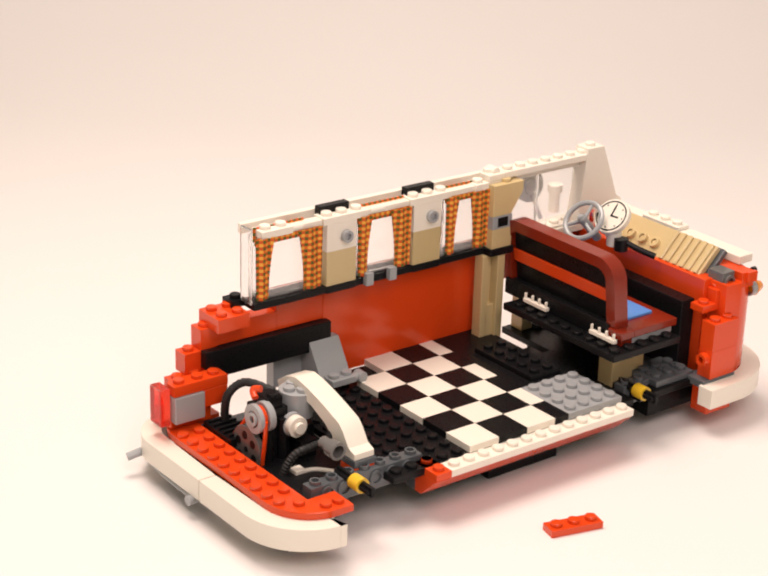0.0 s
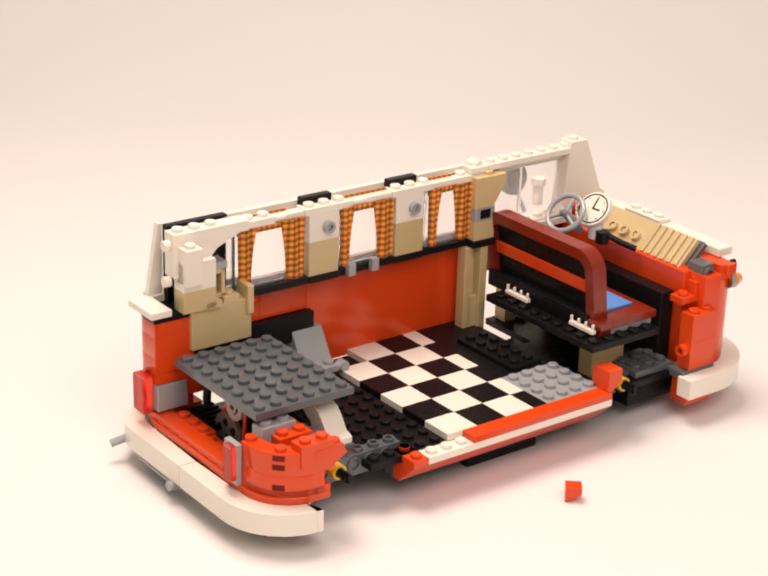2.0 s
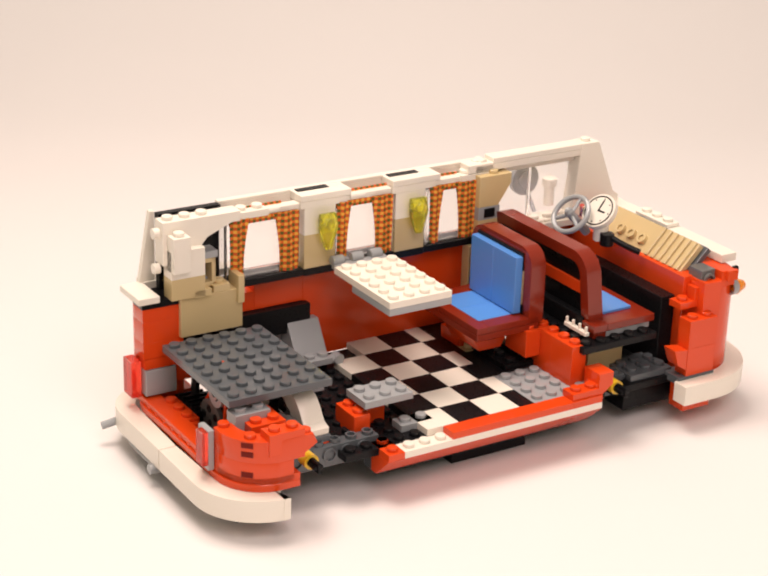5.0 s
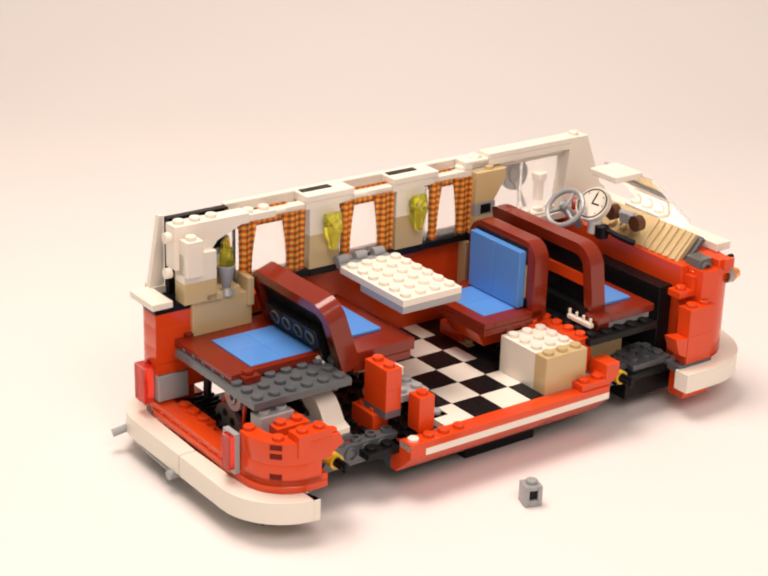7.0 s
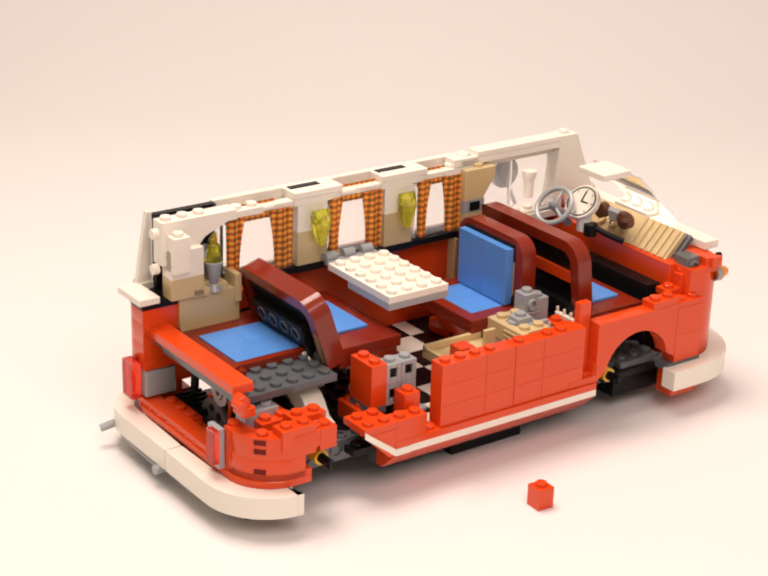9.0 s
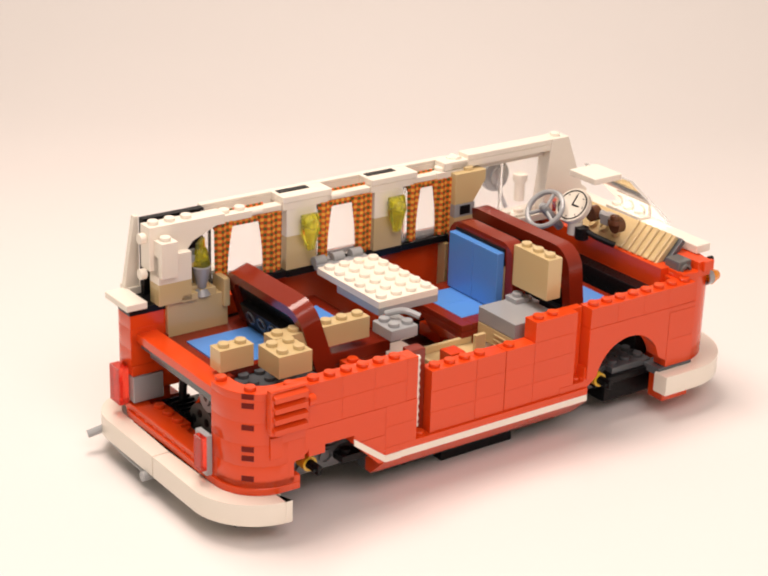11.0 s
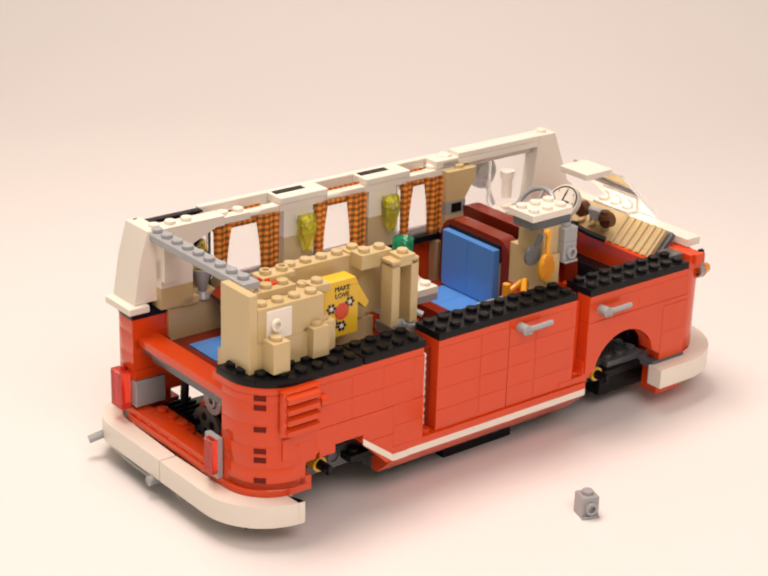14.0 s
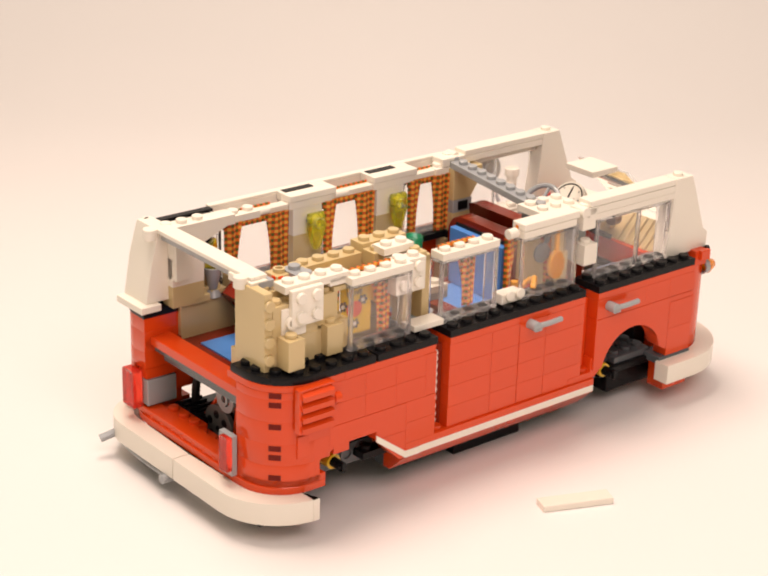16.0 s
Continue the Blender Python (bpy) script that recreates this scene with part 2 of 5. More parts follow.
# ---- the studio ----
def sweep():
    """The background paper: flat on the table, then rising in a wide curve behind the toy."""
    away = Vector((0.6133, 0.7898, 0))
    side = Vector((away.y, -away.x, 0))
    prof = [(-1.3, 0), (0.55, 0)] + [(0.55 + 0.45 * math.sin(radians(a)), 0.45 - 0.45 * math.cos(radians(a))) for a in range(5, 86, 5)]
    prof.append((prof[-1][0] + 0.1, prof[-1][1] + 1.2))
    v, f = [], []
    for d, z in prof:
        for s in (-1.3, 2.0):
            v.append(away * d + side * s + Vector((0, 0, z)))
    for i in range(len(prof) - 1):
        f.append((2 * i, 2 * i + 1, 2 * i + 3, 2 * i + 2))
    n = len(v)
    v += [p + Vector((0, 0, -0.002)) for p in v]
    f += [tuple(n + k for k in q)[::-1] for q in f]
    mesh = bpy.data.meshes.new("backdrop")
    mesh.from_pydata(v, [], f)
    mesh.materials.append(PAPER)
    mesh.shade_smooth()
    return tagged(new("backdrop", mesh), "white background paper curving up behind the toy", "backdrop", kind="structure")


sweep()

# ---- chassis and floor, there from the start ----
for j in range(6):
    for i in range(4):
        if i == 3:
            brick(48, 16 * j, -3.2, 1, 2, 1, WHITE if j % 2 else BLACK, studs=False)
        elif not (i == 0 and j == 5):
            brick(16 * i, 16 * j, -3.2, 2, 2, 1, BLACK if (i + j) % 2 else WHITE, studs=False)
brick(0, 0, -6.4, 7, 12, 1, BLACK, studs=False)
brick(-40, 0, -6.4, 2, 12, 1, BLACK)
brick(-24, 0, -6.4, 3, 12, 1, BLACK)
brick(56, 0, -6.4, 3.75, 12, 1, BLACK, studs=False)
part("plate", Geo().box(86.2, 0, -6.4, 96, 70, -3.3), BLACK)
brick(56, 0, -3.2, 4, 4, 1, GREY)
brick(56, 32, -3.2, 5, 3, 1, BLACK, studs=False)
brick(56, 56, -3.2, 3.75, 5, 1, BLACK, studs=False)
for b in ((-16, 6, -19.2, 82, 90, -6.5), (-92, 4, -19, -70, 92, -12), (112, 6, -19, 150, 90, -8), (-87, 8, -26, -80, 15, -16), (-94, 78, -26, -86, 88, -16), (20, 10, -26, 60, 86, -19.3)):
    part("underside", Geo().box(*b), BLACK)
# sill
part("sill", Geo().prism([(-8, -6.4), (6, -6.4), (6, -16), (2, -16)], 0, -24, 88), RED)
brick(-24, -8, -6.4, 1, 1, 1, RED)
brick(-16, -8, -6.4, 13, 1, 1, WHITE)
brick(-24, 0, -6.4, 1, 1, 1, RED)


def beam(x, y, z, n, mat=DGREY, stud=True):
    """A beam with a row of round holes in its side, rimmed."""
    g = Geo().box(x, y + 0.9, z, x + 8 * n, y + 7.1, z + 9.6)
    for k in range(1, n):
        g.ring(1, x + 8 * k, z + 5.6, y, y + 8, 3.2, 2.4, 18)
    if stud:
        for k in range(n):
            g.ring(2, x + 8 * k + 4, y + 4, z + 9.4, z + 11.2, 2.45, 1.6, 16)
    return part("beam", g, mat)


beam(-76, 6, -10, 3)
beam(-52, 6, -10, 4)
beam(-84, 84, -16, 6, stud=False)
beam(96, 6, -10, 5)
beam(112, 84, -10, 3)
brick(-24, 4, -16, 1, 1, 3, DGREY, studs=False)
brick(-32, 12, -9.6, 1, 9, 1, DGREY)


def axle(x, z):
    g = Geo().box(x - 2.2, -9, z - 0.8, x + 2.2, 14, z + 0.8).box(x - 0.8, -10, z - 2.2, x + 0.8, 14, z + 2.2)
    a = part("axle", g, BLACK)
    part("bush", Geo().ring(1, x, z, -3, 3, 3.3, 2.1), YELLOW)
    return a


axle(-58, 0)
axle(100, -1)


def bumper(front):
    """A white bumper in two halves, wrapped round the end of the van."""
    if not front:
        xo, xi, xe, s = -103, -95.0, -77, -1
    else:
        xo, xi, xe, s = 184, 172, 130.5, 1
    for half in (0, 1):
        r = 34 if front else 29 if half == 0 else 22
        ye, ym = (-15, 48) if half == 0 else (111, 48)
        k = 1 if half == 0 else -1
        ring = [(xe, ye)]
        cx, cy = xo - s * r, ye + k * r
        for i in range(11):
            a = radians(9 * i)
            ring.append((cx + s * r * math.sin(a), cy - k * r * math.cos(a)))
        ring += [(xo, ym - k * 0.3), (xi, ym - k * 0.3)]
        q = r - 9
        for i in range(11):
            a = radians(90 - 9 * i)
            ring.append((cx + s * q * math.sin(a), cy - k * q * math.cos(a)))
        ring.append((xe, ye + k * 8))
        if s * k > 0:
            ring = ring[::-1]
        part("front_bumper" if front else "rear_bumper", Geo().prism(ring, 2, *((-12.2, -2.8) if front else (-16, -6.4))), WHITE)


bumper(False)
bumper(True)


ring = arc(-73, 13, 21, 180, 270) + [(-66, -8), (-66, 5), (-79, 5), (-79, 91), (-66, 91), (-66, 104)] + arc(-73, 83, 21, 90, 180)
g = Geo().prism(ring, 2, -6.4, -3.2)
for j in range(2, 11):
    g.stud(-83, 8 * j, -3.2).stud(-91, 8 * j, -3.2)
g.stud(-84, 4, -3.2).stud(-76, -3, -3.2).stud(-70, -3, -3.2).stud(-90, 9, -3.2)
part("rear_plate", g, RED)
part("exhaust", Geo().hose([(-96, 96, -13), (-101, 98, -15), (-107, 100, -17)], 1.8), GREY)
part("exhaust_pipe", Geo().hose([(-100, 92, -18), (-101, 74, -18.5), (-101, 54, -18.5)], 1.1).cyl(0, 54, -18, -105, -98, 2.2), GREY)


def solid(x0, y0, z0, x1, y1, z1, mat, t=None, name="panel", **more):
    return part(name, Geo().box(x0, y0, z0, x1, y1, z1), mat, t, **more)


# ---- far wall ----
solid(-8, 96, -3, 84, 104, 41.6, RED, name="far_wall")
solid(-33, 96, 26, -8, 104, 41.6, RED, name="far_wall")
solid(-68, 96, 26, -33, 104, 35.2, RED, name="far_wall")
solid(-72, 92, 13, -6, 100, 25.8, BLACK)
solid(-33, 98, -3, -8, 104, 13, GREY)
brick(-68, 88, 35.2, 2, 2, 2, RED)
brick(-56, 96, 41.6, 1, 1, 1, BLACK)
brick(-72, 96, 25.6, 1, 1, 3, RED)
brick(-80, 96, 16, 1.5, 1, 3, RED)
brick(-88, 92.2, 6.4, 2, 1, 3, RED)
solid(-92, 88, -3.2, -72, 104, 6.4, RED)
solid(-92.5, 83, 1, -78, 92, 13, GREY, name="tail_light_mount")
part("corner_brick", Geo().prism([(-66, 84), (-66, 95.9), (-72, 95.9), (-72, 92.2), (-90, 92.2), (-92.4, 90), (-92.4, 84)], 2, 13.2, 18).box(-77.8, 84, 5, -66, 92, 13.2).stud(-88, 88, 18).stud(-79, 88, 18).stud(-71, 88, 18), RED)
part("tail_light", Geo().box(-98, 86, 0, -93.2, 95, 17), RED_GLASS)
solid(-50, 88, 41.6, 84, 97.5, 44.8, BLACK, name="belt_plate")
part("hinge", Geo().prism([(80, 6), (96, 6), (96, 22), (90, 22)], 0, -20, -4).box(-18, 74, 5, -5, 84, 8.2).stud(-15, 78, 8.2).stud(-8, 78, 8.2).cyl(0, 77, 6, -6, -1, 2.2).cyl(1, -1, 6, 74.5, 79.5, 2.6).shift(2, 2, -4), GREY)


def curtain(x, y, z, w, h, tie, t=None, wide=1.0, parent=None):
    """A cloth curtain in soft folds, drawn in towards one edge below. tie: -1 gathers it to the low end of x, 1 to the high end."""
    nx, nz = 14, 14
    g = Geo()
    v = []
    for back in (0, 0.5):
        for k in range(nz + 1):
            s = k / nz
            narrow = 1 - 0.42 * math.sin(min(1.0, (1 - s) * 1.25) * math.pi / 2) * wide
            for i in range(nx + 1):
                u = i / nx
                px = x + w * u * narrow if tie < 0 else x + w - w * (1 - u) * narrow
                v.append((px, y + back + 0.7 * math.sin(u * 9.0 + s), z + h * s))
    m = (nx + 1) * (nz + 1)
    f = []
    for k in range(nz):
        for i in range(nx):
            a = k * (nx + 1) + i
            f += [(a, a + 1, a + nx + 2, a + nx + 1), (m + a, m + a + nx + 1, m + a + nx + 2, m + a + 1)]
    g.add(v, f)
    return part("curtain", g, CLOTH, t, parent=parent)


def window(x, y, t=None, spot=None, turn=0, w=32, z=44.8, h=28.8, flat=None, since=None):
    """A clear window frame with its thin pane."""
    g = Geo().box(x, y, z, x + w, y + 8, z + 1.6).box(x, y, z + h - 1.6, x + w, y + 8, z + h)
    g.box(x, y, z, x + 1.4, y + 8, z + h).box(x + w - 1.4, y, z, x + w, y + 8, z + h).box(x, y + 1, z, x + w, y + 1.9, z + h)
    ob = part("window", g, GLASS, t, spot, turn, flat=flat, since=since)
    ob.visible_shadow = False
    return ob


FAR = 88
for x in (-46, 6, 54):
    window(x, FAR + 2, w=30)
for x, w, tie in ((-49, 9, -1), (-27, 12, 1), (5, 7, -1), (23, 11, 1), (55, 7, -1), (69, 11, 1)):
    curtain(x, FAR - 0.5, 46, w, 28, tie, wide=0.7 if tie < 0 else 0.5)
for x in (-49, 5, 55):
    solid(x, FAR + 0.9, 70.8, x + (34 if x < 0 else 28 if x < 50 else 25), FAR + 1.7, 74, CLOTH, name="valance")
for x in (-47, 8, 58):
    solid(x, FAR + 5, 71, x + 26, FAR + 6, 77.5, CLOTH, name="valance")
for x in (-12, 36):
    brick(x, FAR, 44.8, 2, 1, 5, TAN, studs=False)
    brick(x, FAR, 60.8, 2, 1, 4, WHITE, studs=False)
    solid(x, FAR - 0.4, 41.4, x + 16, FAR + 6, 44.8, BLACK)
    part("lamp_clip", Geo().ring(1, x + 10, 67, FAR - 2.2, FAR, 2.8, 1.5).cyl(1, x + 10, 67, FAR - 1, FAR, 1.6), GREY)
brick(-46, FAR, 73.6, 2, 1, 1, WHITE)
part("roof_rail", Geo().box(-30, FAR + 1, 73.6, -14, FAR + 6, 76.4).cyl(0, FAR + 2, 75.2, -31, -24, 1.7), WHITE)
brick(-14, FAR, 73.6, 3, 1, 1, WHITE)
part("roof_rail", Geo().box(10, FAR + 1, 73.6, 34, FAR + 6, 76.4).cyl(0, FAR + 2, 75.2, 12, 20, 1.7), WHITE)
brick(34, FAR, 73.6, 3, 1, 1, WHITE)
part("roof_rail", Geo().box(58, FAR + 1, 73.6, 74, FAR + 6, 76.4), WHITE)
brick(72, FAR, 73.6, 2, 1, 1, WHITE)
solid(-50, 98.2, 74.0, 86, 101, 78.4, WHITE, name="roof_rail")
for x in (-12, 36):
    part("roof_vent", Geo().box(x, 94, 74, x + 16, 98, 80.1), BLACK)
solid(-52, 88, 44.8, -50.6, 96, 79, GLASS, name="pane")
# pillar behind the cab
brick(80, 84, 44.8, 1.5, 1, 3, TAN, studs=False)
brick(80, 84, 54.4, 1.5, 1, 2, GREY, studs=False)
solid(83, 83.4, 55.6, 89, 84, 60, BLACK)
part("slope", Geo().prism([(80, 60.8), (91, 60.8), (98, 71), (98, 76), (80, 76)], 1, 84, 92).stud(90, 88, 76), TAN)
solid(79, 83, 41.4, 93, 92, 44.8, BLACK)
part("door_frame", Geo().box(77, 86, -3, 81, 92, 41.4).box(84.6, 84, -3, 89, 92, 41.4).box(80, 89, -3, 86, 92, 41.4).box(80, 86, -3, 86, 92, 16), TAN)
solid(104, 86, -3, 111, 94, 22, TAN, name="post")
# far cab wall, window, front pillar
solid(94, 96, 22, 152, 104, 41.6, RED, name="far_wall")
part("far_wall", Geo().prism([(94, 41.6), (150, 41.6), (150, 44.8), (94, 44.8)], 1, 88, 104), WHITE)
for k in range(6):
    part("stud_plate", Geo().box(100 + 8 * k, 90, 44.8, 107.8 + 8 * k, 97.8, 46).stud(104 + 8 * k, 94, 46), WHITE)
solid(90, 92, 73.6, 150, 96, 77, WHITE, name="roof_rail")
g = Geo().box(90, 88, 77, 150, 96, 80.2)
for k in range(7):
    g.stud(94 + 8 * k, 92, 80.2)
part("plate", g, WHITE)
part("roof_joint", Geo().box(80, 88, 77, 90, 96, 80).stud(84, 94, 80), WHITE)
part("roof_joint", Geo().cyl(1, 86, 80.4, 90, 96, 2.2), WHITE)
g = Geo().prism([(138, 46), (167, 46), (167, 53.6), (163.4, 56), (152.4, 83), (142, 83)], 1, 87.6, 96.4)
part("front_pillar", g.stud(147, 92, 83), WHITE)
part("pane", Geo().box(92, 95, 46, 116, 96, 74).box(117, 95, 46, 140, 96, 74).box(116, 94, 46, 117, 96.4, 74), GLASS).visible_shadow = False
part("wing_mirror", Geo().cyl(1, 121, 63, 104, 107, 8, 24).ring(1, 121, 63, 103, 104.2, 4.2, 2.2, 18).hose([(121, 104, 60), (122, 101, 54), (123, 98, 48)], 1), GREY)
part("mirror_bracket", Geo().cyl(2, 132, 99, 50, 60, 2.6, 16).cyl(2, 132, 99, 60, 64, 3.6, 16), WHITE)
# ---- cab, there from the start ----
def bench_back(x, y0, y1, z0, z1, thick, mat, r=10):
    """A backrest frame with rounded upper corners, seen from behind as a thick arch."""
    ring = [(y0, z0)] + [(y0 + r - r * math.cos(radians(a)), z1 - r + r * math.sin(radians(a))) for a in range(0, 91, 10)]
    ring += [(y1 - r + r * math.sin(radians(a)), z1 - r + r * math.cos(radians(a))) for a in range(0, 91, 10)] + [(y1, z0)]
    w = 5.5
    q = r - w + 1
    inner = [(y1 - w, z0)] + [(y1 - w - q + q * math.cos(radians(a)), z1 - w - q + q * math.sin(radians(a))) for a in range(0, 91, 10)]
    inner += [(y0 + w + q - q * math.sin(radians(a)), z1 - w - q + q * math.cos(radians(a))) for a in range(0, 91, 10)] + [(y0 + w, z0)]
    n, k = len(ring), len(inner)
    v, f = [], []
    for xx in (x, x + thick):
        v += [(xx, *p) for p in ring] + [(xx, *p) for p in inner]
    m = n + k
    for i in range(n - 1):
        a, b = n + k - 1 - i, n + k - 2 - i
        f += [(i, a, b, i + 1), (m + i, m + i + 1, m + b, m + a), (i, i + 1, m + i + 1, m + i), (a, m + a, m + b, b)]
    f += [(0, m, m + n + k - 1, n + k - 1), (n - 1, n, m + n, m + n - 1)]
    return Geo().add(v, f)


def leaned(g, by=0.13, z0=26):
    """Leans a part back from its foot."""
    g.v = [(p[0] + 3.5 - (p[2] - z0) * by, p[1], p[2]) for p in g.v]
    return g


part("bench_back", leaned(bench_back(91, 14, 90, 26, 58.5, 8, DRED)), DRED)
part("bench_panel", leaned(Geo().box(94, 19, 27, 98, 84, 55)), BLACK)
part("bench_panel", leaned(Geo().box(92.4, 18, 37, 93.9, 84, 43)), RED)
part("bench_panel", leaned(Geo().box(99.2, 18, 28, 101, 86, 54)), DRED)
solid(101, 8, 22.4, 128, 92, 26, DRED, name="bench_seat")
solid(93, 8, 22.4, 100.9, 17, 26, DRED, name="bench_seat")
solid(93.4, 17.2, 19.2, 100.9, 88, 27.2, BLACK, name="bench_riser")
solid(104, 18, 25.9, 122, 84, 27.4, BLUE, name="bench_cushion")
solid(101, 9, 19.2, 126, 92, 22.4, GREY, name="bench_base")
solid(94, 9, 19.2, 100.9, 17, 22.3, DRED, name="bench_base")
g = Geo().box(84, 3, 15.8, 126, 78, 19.1)
for j in range(9):
    g.stud(88, 7 + 8 * j, 19.1)
for i in range(1, 5):
    g.stud(88 + 8 * i, 6.4, 19.1)
part("plate", g, BLACK)
for y in (9, 54):
    g = Geo().box(89, y, 21.4, 91.4, y + 16, 23.4)
    for k in range(4):
        g.box(89.4, y + 0.6 + 4.7 * k, 23, 90.8, y + 1.6 + 4.7 * k, 26)
    part("clip", g, WHITE)
part("post", Geo().box(99, 18, -6, 119, 27, 15.5), TAN)
solid(134, 11, -3.2, 141.9, 92, 31.5, BLACK, name="bulkhead")
solid(142, 6, -16, 150, 90, 42, RED, name="front_wall")
solid(150.2, 10, 36.6, 162, 92, 42, RED, name="dashboard_support")
solid(100, 0, -6.4, 140, 96, -3.2, BLACK, name="plate")
g = Geo().box(112, 2, -3.2, 136, 22, 0)
for i in range(3):
    for j in range(2):
        g.stud(116 + 8 * i, 7 + 8 * j, 0)
part("plate", g, DGREY)
# dashboard
tilt = pose(0, 0, 0, 0, -46, 0)
hinge = (156, 40, 53.5)
dash = part("dashboard", Geo().box(139.6, 12.6, 50.5, 156, 75, 53.5).turned(tilt, hinge), TAN)
for y in (14, 18.4, 22.8, 27.2, 31.6, 36):
    part("rib", Geo().box(139.8, y, 53.4, 155.8, y + 2.2, 54.8).turned(tilt, hinge), TAN, parent=dash)
for y in (45, 53, 61):
    part("socket", Geo().ring(2, 146, y, 53.4, 55.7, 2.6, 1.5).cyl(2, 146, y, 53.4, 54.9, 1.4).turned(tilt, hinge), TAN, parent=dash)
part("dashboard_base", Geo().box(140, 10.5, 47.4, 157, 74, 50.3).turned(tilt, hinge), DGREY)
g = Geo().torus((121, 66, 57), (-0.75, -0.1, 0.66), 9.5, 1.3)
q = Vector((-0.75, -0.1, 0.66)).to_track_quat("Z", "Y")
for a in (90, 210, 330):
    d = q @ Vector((math.cos(radians(a)), math.sin(radians(a)), 0))
    g.hose([Vector((121, 66, 57)) + d * 0.5, Vector((121, 66, 56.6)) + d * 9.3], 0.9)
g.hose([(119.6, 66, 58.5), (121, 66, 57), (132, 67, 46)], 2.2)
part("steering_wheel", g, GREY)
g = Geo().cyl(2, 0, 0, 0, 3, 9, 28)
g.v = [tuple(q @ Vector(p) + Vector((133, 58, 58))) for p in g.v]
dial = part("dial", g, WHITE)
g = Geo().torus((0, 0, 3), (0, 0, 1), 7.6, 0.35).box(-0.4, -0.4, 2.9, 0.4, 5.6, 3.3).box(-0.4, -0.4, 2.9, 4, 0.4, 3.3)
for a in range(0, 360, 45):
    g.box(6.2 * math.cos(radians(a)) - 0.3, 6.2 * math.sin(radians(a)) - 0.3, 2.9, 6.2 * math.cos(radians(a)) + 0.3, 6.2 * math.sin(radians(a)) + 0.3, 3.3)
g.v = [tuple(q @ Vector(p) + Vector((133, 58, 58))) for p in g.v]
part("dial_marks", g, BLACK, parent=dial)
part("gear_lever", Geo().hose([(131, 49, 50), (135, 43, 47), (140, 36, 44.4)], 1.5).cyl(2, 131, 50, 45, 51, 3.4), BLACK)
part("knob", Geo().cyl(2, 131, 55, 46, 53, 3.6).cyl(2, 138, 63, 46, 51.5, 3.4), WHITE)
part("red_lever", Geo().hose([(134, 74, 52), (132, 72, 58)], 1.2), RED_GLASS)
# nose
ring = [(155, -8)] + [(155 + 20 * math.sin(radians(a)), 12 - 20 * math.cos(radians(a))) for a in range(0, 91, 9)]
ring += [(155 + 20 * math.sin(radians(a)), 84 + 20 * math.cos(radians(a))) for a in range(90, -1, -9)] + [(150, 104), (144, 104), (144, -8)]
part("nose", Geo().prism(ring, 2, -16, -4), RED)
ring2 = [(155, -5)] + [(155 + 18 * math.sin(radians(a)), 14 - 18 * math.cos(radians(a))) for a in range(0, 91, 9)]
ring2 += [(155 + 18 * math.sin(radians(a)), 84 + 18 * math.cos(radians(a))) for a in range(90, -1, -9)] + [(150, 102), (146, 102), (146, -4)]
part("nose", Geo().prism(ring2, 2, -4, 41.6), RED)
brick(136, 0, 28.8, 2, 1, 1, RED)
brick(144, 0, 32, 2, 1, 2, RED)
part("headlight_block", Geo().box(147, 0, 37, 155, 9, 46).ring(1, 151, 41.5, -1.4, 0.2, 3.2, 2), MGREY)
part("front_corner", Geo().box(156, -4, 38, 164, 14, 45.6).box(158, -6, 41, 164, -3.8, 46), RED)
part("windscreen_base", Geo().box(162, 4, 46, 171, 92, 50), WHITE)
for y in (44, 52, 60):
    part("stud_plate", Geo().box(162.2, y, 50.1, 170, y + 7.8, 52).stud(166, y + 4, 52), WHITE)
part("indicator", Geo().cyl(0, -1, 35.5, 167, 172, 3.9, 18, 2.4), ORANGE_GLASS)
part("indicator_ring", Geo().ring(0, -1, 35.5, 164, 167, 3.7, 3.0), GREY)
part("hook", Geo().cyl(0, -2, 45, 164, 166.5, 1.4), BLACK)
# lower front corner on the near side
solid(136, -8, -19, 152, 2, -5.2, RED)
solid(132, -8, -5.1, 153, 4, -1.3, DGREY)
brick(136, -8, -1.2, 2, 1, 4.25, RED, studs=False)
brick(136, -8, 12.4, 2, 1, 4.25, RED)
part("wedge", Geo().prism([(128, 13), (135.9, 12), (135.9, 2), (131, 5)], 1, -7.8, 0), RED, 3.6)
part("pin", Geo().ring(0, -4, 8, 133, 136, 3, 1.6), RED)

# ---- engine ----
engine = part("engine", Geo().box(-72, 47, -9, -60, 60, 16).box(-70, 48, 16, -62, 57, 21).stud(-66, 50, 20.6).cyl(2, -70, 47, -9, 14, 2.6).cyl(2, -63, 46.6, -9, 12, 2.6).box(-60, 48, -9, -46, 62, 4).box(-58, 40, -8, -50, 48, 1).box(-74, 50, -9, -72, 58, 2), BLACK)
part("engine_top", Geo().cyl(2, -51.5, 53, 8, 19.6, 7.8, 26).stud(-55.5, 53, 19.6).stud(-47.5, 53, 19.6).stud(-51.5, 49, 19.6).stud(-51.5, 57, 19.6), GREY, parent=engine)
part("engine_neck", Geo().cyl(2, -56, 47, 3, 9, 2.8).box(-60, 46, 8, -54, 51, 11), GREY, parent=engine)
